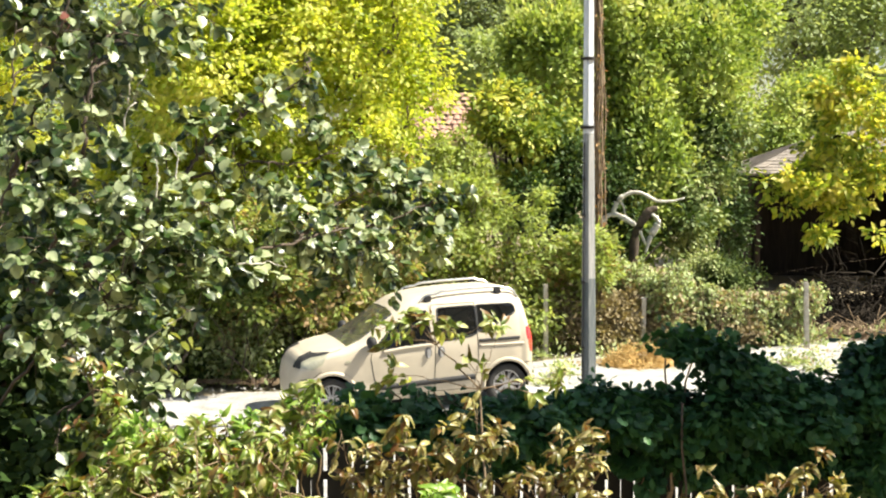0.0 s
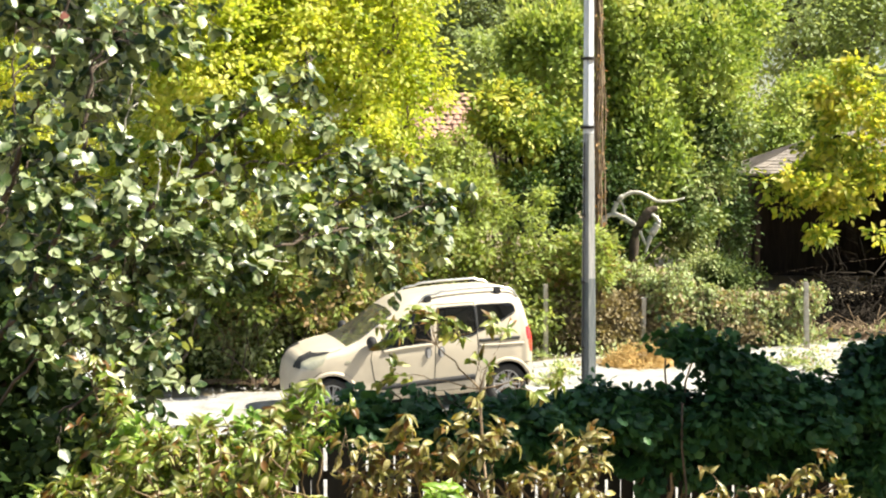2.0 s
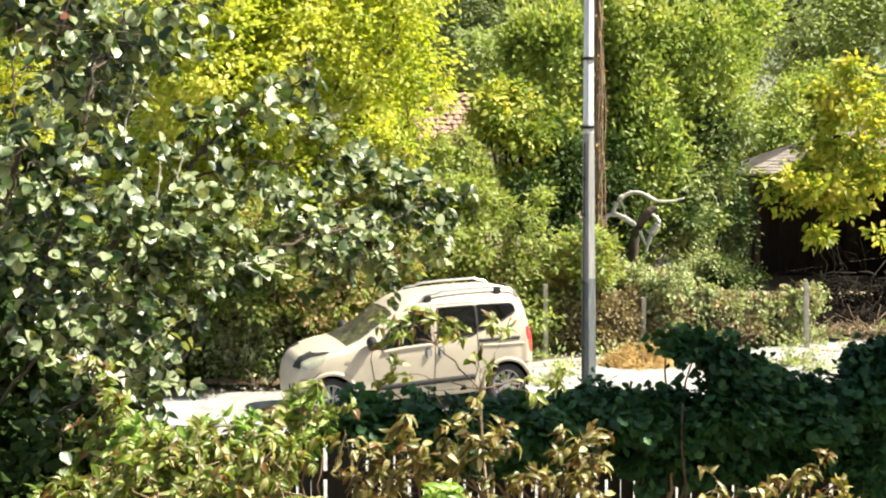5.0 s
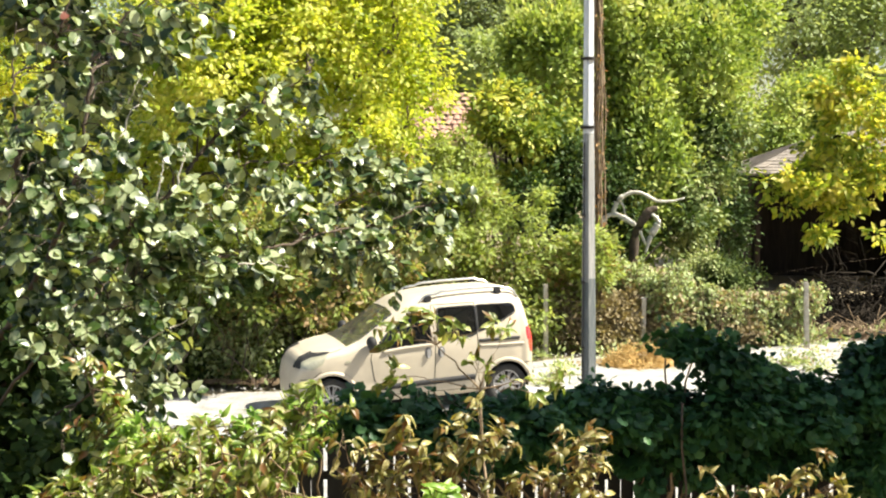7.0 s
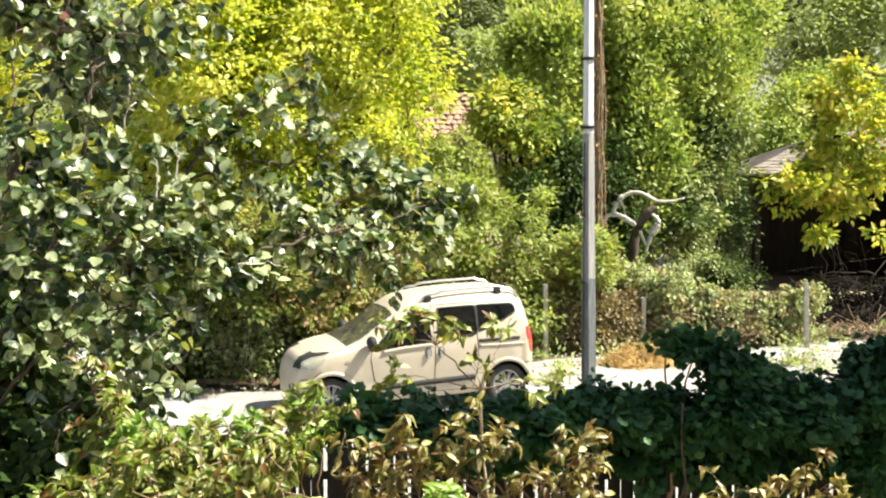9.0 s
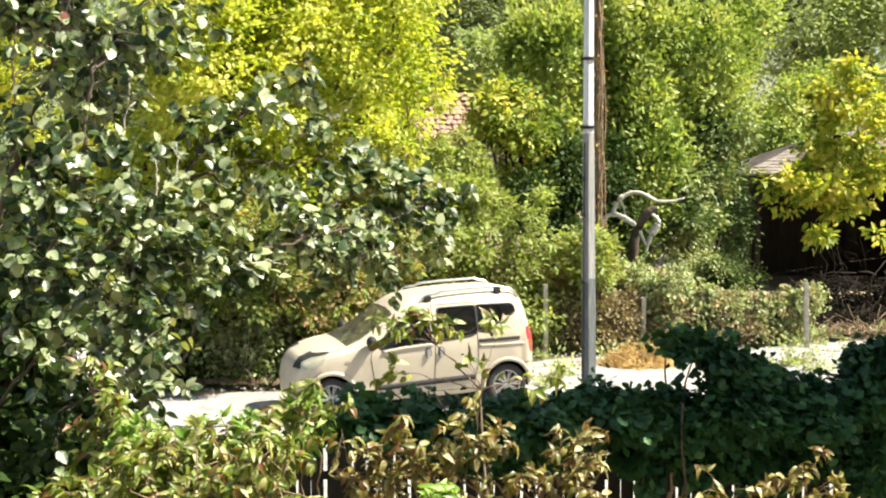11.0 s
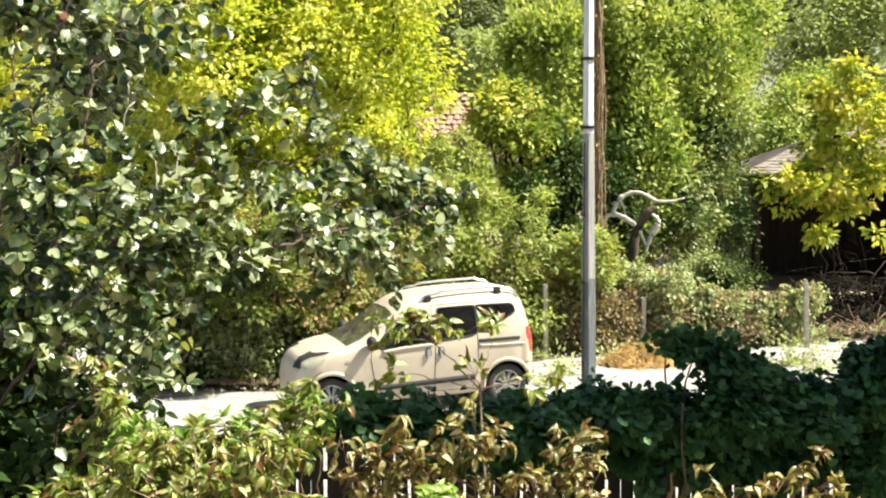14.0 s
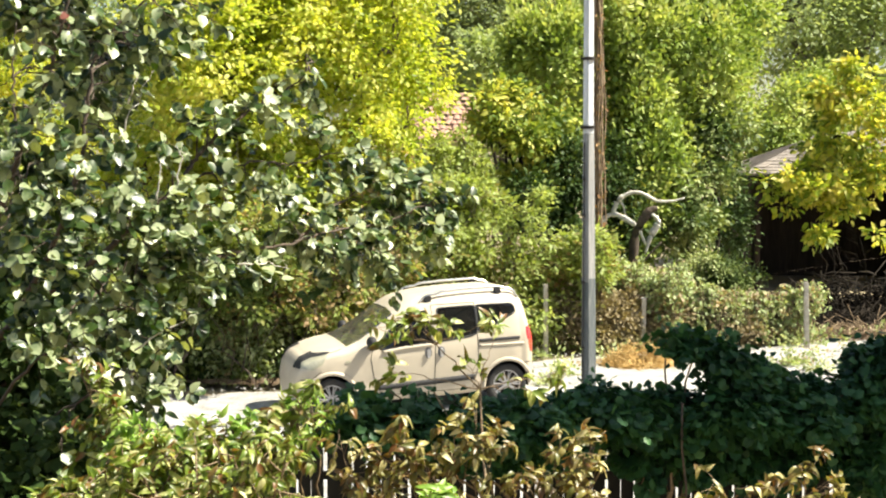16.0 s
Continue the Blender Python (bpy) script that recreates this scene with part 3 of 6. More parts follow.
        line("bumper_seam", [(-1.56, 0.60), (-1.73, 0.62)], 0.005, M_SEAM, sgn)
        line("bonnet_seam", [(1.10, 1.00), (1.38, 0.945), (1.50, 0.925)], 0.005, M_SEAM, sgn)
        for wx in AXLES:
            a = np.radians(np.linspace(-12, 192, 26))
            pts = [(wx + 0.368 * math.cos(v), 0.315 + 0.368 * math.sin(v)) for v in a]
            line("arch_lip", [p for p in pts if p[1] > 0.24], 0.032, M_PAINT, sgn, out=-0.002)
            bm = bmesh.new()                             # dark liner of the wheel arch
            inner = [bm.verts.new((wx + (p[0] - wx) * 0.99, sgn * 0.45, p[1])) for p in pts]
            outer = [bm.verts.new((wx + (p[0] - wx) * 1.0, sgn * (wide_at(*p) - 0.01), p[1])) for p in pts]
            for k in range(len(pts) - 1):
                bm.faces.new((inner[k], inner[k + 1], outer[k + 1], outer[k]))
            bm.faces.new(inner)
            part("arch_liner", bm, M_TRIM, car)
        y0 = sgn * wide_at(-0.2, 0.86)
        for hx in (-0.15, -0.345):
            handle = box((hx - 0.022, min(y0 + sgn * 0.004, y0 + sgn * 0.035), 0.80), (hx + 0.022, max(y0 + sgn * 0.004, y0 + sgn * 0.035), 0.925), 0.01)
            cup = bmesh.new()
            bmesh.ops.create_uvsphere(cup, u_segments=16, v_segments=8, radius=1.0, matrix=Matrix.LocRotScale((hx, y0 - sgn * 0.004, 0.865), None, (0.058, 0.012, 0.085)))
            cup = part("handle_cup", cup, M_CUP, car, "grey recessed handle cup", True)
            part("door_handle", handle, M_CHROME, cup, "silver door handle")
        ym = sgn * (wide_at(0.63, 1.0) + 0.10)
        bm = bmesh.new()
        bmesh.ops.create_uvsphere(bm, u_segments=16, v_segments=10, radius=1.0, matrix=Matrix.LocRotScale((0.70, ym, 1.09), None, (0.075, 0.105, 0.095)))
        mirror = part("wing_mirror", bm, M_TRIM, car, "black wing mirror", True)
        part("mirror_arm", cyl_bm(bmesh.new(), (0.69, ym, 1.05), (0.66, sgn * (wide_at(0.66, 1.0) - 0.02), 1.0), 0.025), M_TRIM, mirror)
        part("side_repeater", box((1.00, sgn * wide_at(1.0, 0.83) - 0.012, 0.815), (1.07, sgn * wide_at(1.0, 0.83) + 0.012, 0.845), 0.006), M_LAMP, car)
        yr = sgn * 0.60                                   # roof rail on two feet
        rx = np.linspace(-0.12, -1.62, 24)
        rz = np.array([car_section(v, 60)[np.argmin(abs(car_section(v, 60)[:, 0] - 0.60)), 1] for v in rx])
        lift = 0.085 * np.minimum(1, np.minimum(rx[0] - rx, rx - rx[-1]) / 0.10 + 0.15)
        v, f = tube(np.column_stack([rx, np.full(24, yr), rz + lift]), [0.019] * 24, 8)
        rail = part("roof_rail", tri_mesh("roof_rail", v, f, True), M_CHROME, car, "silver roof rail")
        for fx in (-0.24, -1.31):
            zr = float(np.interp(-fx, -rx, rz))
            part("rail_foot", box((fx - 0.05, yr - 0.028, zr - 0.02), (fx + 0.05, yr + 0.028, zr + 0.085), 0.012), M_TRIM, rail)
        part("door_mirror_base", box((0.62, sgn * wide_at(0.66, 1.0) - 0.02, 0.96), (0.72, sgn * wide_at(0.66, 1.0) + 0.02, 1.06), 0.01), M_TRIM, car)
    for side in (y > 0, y < 0):
        part("headlight", sheet(side & inside(HEADLIGHT, x, z) & (abs(y) > 0.36), 0.004), M_LAMP, car, "clear headlight")
        part("headlight_mask", sheet(side & inside(HEAD_MASK, x, z) & (abs(y) > 0.40), 0.006), M_TRIM, car, "black headlight surround")
        part("tail_light", sheet(side & inside(TAIL_RED, x, z) & (abs(y) > 0.60), 0.005), M_TAIL, car, "red tail light")
        part("tail_light", sheet(side & inside(TAIL_AMBER, x, z) & (abs(y) > 0.60), 0.005), M_AMBER, car, "orange-red lower tail light")
    part("grille", sheet((x > 1.65) & (z > 0.36) & (z < 0.50) & (abs(y) < 0.42), 0.004), M_TRIM, car, "black lower grille")
    # inside
    for sy in (0.36, -0.36):
        for sx in (-0.05, -0.95):
            seat = part("seat", box((sx - 0.25, sy - 0.25, 0.36), (sx + 0.27, sy + 0.25, 0.62), 0.06), M_FABRIC, car)
            part("seat_back", box((sx - 0.34, sy - 0.24, 0.55), (sx - 0.18, sy + 0.24, 1.10), 0.06), M_FABRIC, seat)
            part("headrest", box((sx - 0.33, sy - 0.13, 1.12), (sx - 0.23, sy + 0.13, 1.30), 0.04), M_FABRIC, seat)
    part("dashboard", box((0.62, -0.72, 0.62), (1.08, 0.72, 0.985), 0.07), M_DASH, car)
    bm = bmesh.new()
    ring = [(0.52 + 0.09 * math.sin(a), 0.36 + 0.18 * math.cos(a), 0.98 + 0.16 * math.sin(a)) for a in np.linspace(0, 2 * math.pi, 25)]
    v, f = tube(ring, [0.016] * 25, 6)
    part("steering_wheel", tri_mesh("steering_wheel", v, f, True), M_TRIM, car)
    # wheels
    for wx in AXLES:
        for sgn in (1, -1):
            wheel = empty("wheel", wx, sgn * 0.735, 0.305)
            wheel.parent = car
            prof = [(0.205, -0.09), (0.27, -0.096), (0.298, -0.08), (0.305, -0.03), (0.305, 0.03), (0.298, 0.08), (0.27, 0.096), (0.205, 0.09)]
            v, f = [], []
            for k in range(40):
                a = k * 2 * math.pi / 40
                v += [(r * math.cos(a), w, r * math.sin(a)) for r, w in prof]
                for j in range(8):
                    q = (k * 8 + j, k * 8 + (j + 1) % 8, (k + 1) % 40 * 8 + (j + 1) % 8, (k + 1) % 40 * 8 + j)
                    f += [(q[0], q[1], q[2]), (q[0], q[2], q[3])]
            part("tyre", tri_mesh("tyre", v, f, True), M_RUBBER, wheel)
            bm = bmesh.new()
            o = sgn * 0.085
            for k in range(10):
                a = k * math.pi / 5
                for da in (-0.10, 0.10):
                    cyl_bm(bm, (0.03 * math.cos(a), o * 0.8, 0.03 * math.sin(a)), (0.198 * math.cos(a + da), o * 0.9, 0.198 * math.sin(a + da)), 0.013, 0.010, 6)
            cyl_bm(bm, (0, o * 0.2, 0), (0, o * 0.95, 0), 0.045, 0.04, 16)
            part("spokes", bm, M_ALLOY, wheel, "silver alloy spokes")
            ringp = [(0.204 * math.cos(a), o * 0.92, 0.204 * math.sin(a)) for a in np.linspace(0, 2 * math.pi, 37)]
            v, f = tube(ringp, [0.014] * 37, 6)
            part("rim", tri_mesh("rim", v, f, True), M_ALLOY, wheel)
            part("brake_disc", cyl_bm(bmesh.new(), (0, o * 0.1, 0), (0, o * 0.3, 0), 0.19, sides=24), M_IRON, wheel)
    car.matrix_world = place
    return tagged(car, "cream compact van-like car with roof rails, parked on the gravel road", "car")


# ---------------------------------------------------------------- the ground and the road
def road_line(x):
    """Middle of the gravel road at x, and its width to the near and to the far side."""
    mid = 20.6 + 0.30 * x + (0.03 * (x - 1) ** 1.5 if x > 1 else 0)
    return mid, 6.3, 3.0 + 1.4 / (1 + math.exp(-2.0 * (x - 1.2)))


def rise(x, y):
    """The road climbs gently past the car."""
    return 0.085 * math.tanh((x + 0.57) / 2.2) * math.exp(-(((y - 20.8 - 0.3 * x) / 5.0) ** 4))


def make_ground():
    rng = np.random.default_rng(5)
    edges = np.concatenate([[-900, -300, -120, -60], np.linspace(-40, 40, 81), [60, 120, 300, 900]])
    yy = np.concatenate([[-600, -200, -60], np.linspace(-20, 70, 91), [90, 150, 300, 900, 2500]])
    v = [(x, y, 0.05 * noise.noise((x * 0.4, y * 0.4, 0)) - 0.06 + rise(x, y)) for y in yy for x in edges]
    n = len(edges)
    f = []
    for j in range(len(yy) - 1):
        for i in range(n - 1):
            a = j * n + i
            f += [(a, a + 1, a + n + 1), (a, a + n + 1, a + n)]
    tagged(part("ground", tri_mesh("ground", v, f, True), M_GROUND), "dry brown earth with sparse weeds", "ground", kind="structure")
    xs, v, f, m = np.linspace(-30, 30, 241), [], [], 13
    for x in xs:
        mid, near, far = road_line(x)
        lo = mid - near + 0.35 * noise.noise((x * 0.8, 0, 3))
        hi = mid + far + 0.35 * noise.noise((x * 0.8, 9, 3))
        for k in range(m):
            s = k / (m - 1)
            z = 0.0 + 0.012 * noise.noise((x * 1.3, s * 6, 1)) - (0.07 if k in (0, m - 1) else 0)
            v.append((x, lo + (hi - lo) * s, z + rise(x, lo + (hi - lo) * s)))
    for i in range(len(xs) - 1):
        for k in range(m - 1):
            a = i * m + k
            f += [(a, a + m, a + m + 1), (a, a + m + 1, a + 1)]
    road = tagged(part("road", tri_mesh("road", v, f, True), M_ROAD), "sunlit pale gravel road", "road", kind="structure")
    # loose stones along the road, too many to count
    n = 2600
    x = rng.uniform(-7, 9, n)
    p = []
    for a in x:
        mid, near, far = road_line(a)
        b = mid + rng.choice((-near, far)) * (0.75 + 0.35 * rng.random())
        p.append((a, b, rise(a, b)))
    p = np.array(p)
    t = np.array([(0.9, 0, 0.0), (-0.4, 0.8, 0), (-0.5, -0.7, 0), (0.1, 0.1, 0.7)])
    s = 0.012 + 0.03 * rng.random(n) ** 3
    a = rng.uniform(0, 6.28, n)
    c, si = np.cos(a), np.sin(a)
    q = np.stack([t[None, :, 0] * c[:, None] - t[None, :, 1] * si[:, None], t[None, :, 0] * si[:, None] + t[None, :, 1] * c[:, None], np.repeat(t[None, :, 2], n, 0)], 2)
    v = (p[:, None] + q * s[:, None, None]).reshape(-1, 3)
    f = (np.array([(0, 1, 3), (1, 2, 3), (2, 0, 3)])[None] + 4 * np.arange(n)[:, None, None]).reshape(-1, 3)
    tagged(part("gravel", tri_mesh("gravel", v, f), M_ROAD), "loose pale stones along the road", "gravel", kind="stuff")


make_ground()


# ---------------------------------------------------------------- walls out of sight: one added to shade the hedge, one closes the place
def plain_house(name, lo, hi, label):
    house = empty(name, (lo[0] + hi[0]) / 2, (lo[1] + hi[1]) / 2, 0)
    c = house.location
    part("wall", box((lo[0] - c[0], lo[1] - c[1], -0.05), (hi[0] - c[0], hi[1] - c[1], hi[2])), M_PLASTER, house)
    part("roof", box((lo[0] - c[0] - 0.4, lo[1] - c[1] - 0.4, hi[2]), (hi[0] - c[0] + 0.4, hi[1] - c[1] + 0.4, hi[2] + 0.25), 0.05), M_TILE, house)
    return tagged(house, label, "house")


# unseen block, added only to throw shade over the vine hedge
plain_house("hedge_shade_block", (4.7, 10.4, 0), (10.5, 13.2, 10.6), "unseen plain block added to shade the vine hedge")
plain_house("viewing_house", (-9.0, -9.0, 0), (9.0, -1.2, 7.5), "plain plastered house behind the viewpoint")


# ---------------------------------------------------------------- pole, fence posts, wires
def make_pole():
    x, y = 2.0, 19.3
    pole = empty("utility_pole", x, y, 0)
    def square(name, a, b, r0, r1, material, label):
        bm = cyl_bm(bmesh.new(), a, b, r0, r1, 4)
        bmesh.ops.rotate(bm, verts=bm.verts, cent=(a[0], a[1], 0), matrix=Matrix.Rotation(radians(-8), 3, "Z"))
        bmesh.ops.bevel(bm, geom=[e for e in bm.edges if abs(e.verts[0].co.z - e.verts[1].co.z) > 1], offset=0.007, segments=2, affect="EDGES")
        part(name, bm, material, pole, label)

    # the lowest two metres are darker than the shaft above
    square("foot", (0.003, 0, -0.3), (-0.014, 0, 2.05), 0.108, 0.097, M_FOOT, "darker foot of the pole")
    square("lower_shaft", (-0.014, 0, 2.0), (-0.03, 0, 4.15), 0.095, 0.080, M_POLE, "weathered grey square shaft")
    square("upper_shaft", (-0.035, -0.01, 4.02), (-0.05, -0.01, 8.6), 0.076, 0.066, M_STEEL, "galvanised steel upper tube")
    for z in (4.10, 5.02):
        bm = cyl_bm(bmesh.new(), (-0.035, -0.005, z - 0.02), (-0.035, -0.005, z + 0.025), 0.085, sides=20)
        clamp = part("clamp", bm, M_IRON, pole, "dark iron band")
        part("bolt", cyl_bm(bmesh.new(), (-0.11, -0.03, z), (-0.15, -0.04, z + 0.0), 0.014, sides=8), M_IRON, clamp)
    v, f = tube([(-0.09, -0.05, z) for z in np.linspace(0.2, 3.9, 12)], [0.009] * 12, 6)
    part("cable", tri_mesh("cable", v, f, True), M_IRON, pole, "dark cable down the shaft")
    for z in (1.1, 2.0, 2.9, 3.4):
        part("staple", box((-0.115, -0.075, z - 0.01), (-0.07, -0.03, z + 0.012), 0.003), M_IRON, pole)
    tagged(pole, "weathered utility pole with a steel upper tube and iron bands", "utility pole")


make_pole()


def make_post(x, y, h, lean, w=0.085):
    rng = np.random.default_rng(int(abs(x * 100)))
    bm = box((-w / 2, -w / 2, -0.2), (w / 2, w / 2, h), 0.008)
    for v in bm.verts:
        v.co.x += rng.normal(0, 0.003) + lean * v.co.z
        v.co.y += rng.normal(0, 0.003)
    post = part("fence_post", bm, M_CONCRETE)
    post.location = (x, y, 0)
    return tagged(post, "pale weathered concrete fence post in the overgrown fence", "fence post", "posts of the roadside fence")


POSTS = [(1.86, 25.5, 1.33, -0.01), (3.72, 26.25, 1.0, 0.01), (6.77, 26.25, 1.29, -0.03), (0.1, 25.3, 1.3, 0.0), (-2.0, 24.5, 1.3, 0.01)]
for _x, _y, _h, _l in POSTS:
    make_post(_x, _y, _h, _l)
for _z in (0.45, 0.85, 1.2):
    _pts = []
    for (x0, y0, *_a), (x1, y1, *_b) in zip(sorted(POSTS), sorted(POSTS)[1:]):
        _pts += [(x0 + (x1 - x0) * s, y0 + (y1 - y0) * s - 0.05, _z * (1 - 0.12 * (x0 > 1)) - 0.08 * 4 * s * (1 - s)) for s in (0, 0.25, 0.5, 0.75)]
    v, f = tube(_pts, [0.002] * len(_pts), 4)
    tagged(part("fence_wire", tri_mesh("fence_wire", v, f, True), M_WIRE), "rusty fence wire between concrete posts", "fence wire", "wires of the roadside fence")


# ---------------------------------------------------------------- shed and far house
def make_shed():
    shed = empty("shed", 10.86, 38.55, 0)
    x0, x1, y0, y1, ze, zr = -2.75, 3.6, -1.2, 2.6, 2.98, 4.06
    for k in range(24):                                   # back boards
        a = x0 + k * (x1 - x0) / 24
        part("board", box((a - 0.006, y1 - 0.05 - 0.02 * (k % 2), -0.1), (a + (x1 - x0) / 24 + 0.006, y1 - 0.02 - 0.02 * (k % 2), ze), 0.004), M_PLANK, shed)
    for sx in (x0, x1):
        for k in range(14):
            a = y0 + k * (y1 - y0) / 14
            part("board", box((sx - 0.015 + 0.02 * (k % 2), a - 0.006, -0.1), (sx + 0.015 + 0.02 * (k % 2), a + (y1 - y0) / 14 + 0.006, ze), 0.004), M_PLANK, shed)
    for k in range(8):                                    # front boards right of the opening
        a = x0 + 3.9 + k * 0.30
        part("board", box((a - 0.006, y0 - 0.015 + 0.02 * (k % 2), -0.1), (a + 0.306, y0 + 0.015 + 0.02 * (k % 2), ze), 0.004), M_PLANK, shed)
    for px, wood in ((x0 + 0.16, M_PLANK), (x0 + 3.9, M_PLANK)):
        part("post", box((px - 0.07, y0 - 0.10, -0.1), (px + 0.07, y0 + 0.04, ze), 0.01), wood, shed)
    part("beam", box((x0 - 0.1, y0 - 0.09, ze - 0.12), (x1 + 0.1, y0 + 0.05, ze + 0.02), 0.01), M_FENCE, shed)
    ym, ov = (y0 + y1) / 2, 0.35
    front = [(x0 - ov, y0 - ov, ze - 0.02), (x1 + ov, y0 - ov, ze - 0.02), (x1 - 2.3, ym, zr), (x0 + 2.3, ym, zr)]
    back = [(x1 + ov, y1 + ov, ze - 0.02), (x0 - ov, y1 + ov, ze - 0.02), (x0 + 2.3, ym, zr), (x1 - 2.3, ym, zr)]
    left = [(x0 - ov, y1 + ov, ze - 0.02), (x0 - ov, y0 - ov, ze - 0.02), (x0 + 2.3, ym, zr)]
    right = [(x1 + ov, y0 - ov, ze - 0.02), (x1 + ov, y1 + ov, ze - 0.02), (x1 - 2.3, ym, zr)]
    bm = bmesh.new()
    for poly in (front, back, left, right):
        bm.faces.new([bm.verts.new(p) for p in poly])
    bmesh.ops.solidify(bm, geom=bm.faces[:], thickness=0.06)
    roof = part("roof", bm, M_SHINGLE, shed, "grey weathered hipped roof")
    rng = np.random.default_rng(8)
    a, b, c, d = [np.array(p) for p in front]
    for j in range(14):                                   # rows of roof sheets on the front slope
        s0, s1 = j / 14, (j + 1) / 14 + 0.02
        for i in range(21):
            u0, u1 = i / 21 + 0.001, (i + 1) / 21 - 0.001
            q = [(a + (b - a) * u + ((d + (c - d) * u) - (a + (b - a) * u)) * s) for u, s in ((u0, s0), (u1, s0), (u1, s1), (u0, s1))]
            lift = np.array([0, -0.02, 0.045 + 0.012 * rng.random()])
            bm = bmesh.new()
            lo = [bm.verts.new(p + lift + (0, 0, 0.02 if k < 2 else 0)) for k, p in enumerate(q)]
            lo2 = [bm.verts.new(p + lift * 0.4) for p in q]
            bm.faces.new(lo)
            for k in range(4):
                bm.faces.new((lo[k], lo2[k], lo2[(k + 1) % 4], lo[(k + 1) % 4]))
            part("shingle", bm, M_SHINGLE, roof)
    tagged(shed, "dark wooden open-fronted shed with a weathered grey roof", "shed")


make_shed()


def make_far_house():
    house = empty("far_house", -1.6, 39.2, 0)
    part("wall", box((0.95, 0.0, -0.1), (2.25, 5.0, 3.9)), M_PLASTER, house)
    for wx in (1.6,):
        win = part("window", box((wx - 0.5, -0.05, 1.1), (wx + 0.5, 0.05, 2.3), 0.01), M_FENCE, house)
        part("pane", box((wx - 0.42, -0.065, 1.18), (wx + 0.42, -0.052, 2.22)), M_GLASS, win)
    bm = bmesh.new()
    e, r = 3.85, 5.10
    vs = [bm.verts.new(p) for p in ((0.55, -0.5, e), (2.65, -0.5, e), (2.65, 5.5, e), (0.55, 5.5, e), (0.75, 2.5, r), (2.45, 2.5, r))]
    for q in ((0, 1, 5, 4), (1, 2, 5), (2, 3, 4, 5), (3, 0, 4)):
        bm.faces.new([vs[k] for k in q])
    bmesh.ops.solidify(bm, geom=bm.faces[:], thickness=0.06)
    roof = part("roof", bm, M_TILE, house, "faded red clay tile roof")
    rng = np.random.default_rng(4)
    bm = bmesh.new()
    cyl = []
    for k in range(9):
        r0 = 0.09
        a = math.pi * k / 8
        cyl.append((r0 * math.cos(a), r0 * math.sin(a) * 0.35))
    v = [(x, 0.0, z) for x, z in cyl] + [(x * 0.85, 0.42, z * 0.85) for x, z in cyl]
    f = []
    for k in range(8):
        f += [(k, k + 1, k + 10), (k, k + 10, k + 9)]
    tile_mesh = tri_mesh("tile", v, f, True)
    tile_mesh.materials.append(M_TILE)
    slope = math.atan2(r - e, 3.0)
    for j in range(9):                                    # tiles of the part of the roof that shows
        yy = -0.5 + j * 0.335
        for i in range(22):
            xx = -1.45 + i * 0.19
            if xx > 2.65 - (yy + 0.5) / 3.0 * 0.2 or xx < 0.6 + (yy + 0.5) / 3.0 * 0.2:
                continue
            t = part("tile", tile_mesh, None, roof)
            t.matrix_basis = pose(xx + 0.09 * (j % 2) + rng.normal(0, 0.02), yy + rng.normal(0, 0.02), e + (yy + 0.5) * math.tan(slope) + 0.05, math.degrees(slope) - 5 + rng.normal(0, 2), rng.normal(0, 4), rng.normal(0, 5))
    v, f = tube([(x, 2.5, r + 0.05 + 0.01 * math.sin(9 * x)) for x in np.linspace(0.7, 2.5, 18)], [0.10] * 18, 8)
    part("ridge", tri_mesh("ridge", v, f, True), M_TILE, roof, "clay ridge tiles")
    v, f = tube([(2.45 + 0.2 * s, 2.5 - 3.0 * s, r + 0.05 - (r - e) * s) for s in np.linspace(0, 1, 14)], [0.10] * 14, 8)
    part("hip", tri_mesh("hip", v, f, True), M_TILE, roof, "clay hip tiles")
    tagged(house, "small house with a faded red clay tile roof among trees", "house")


make_far_house()


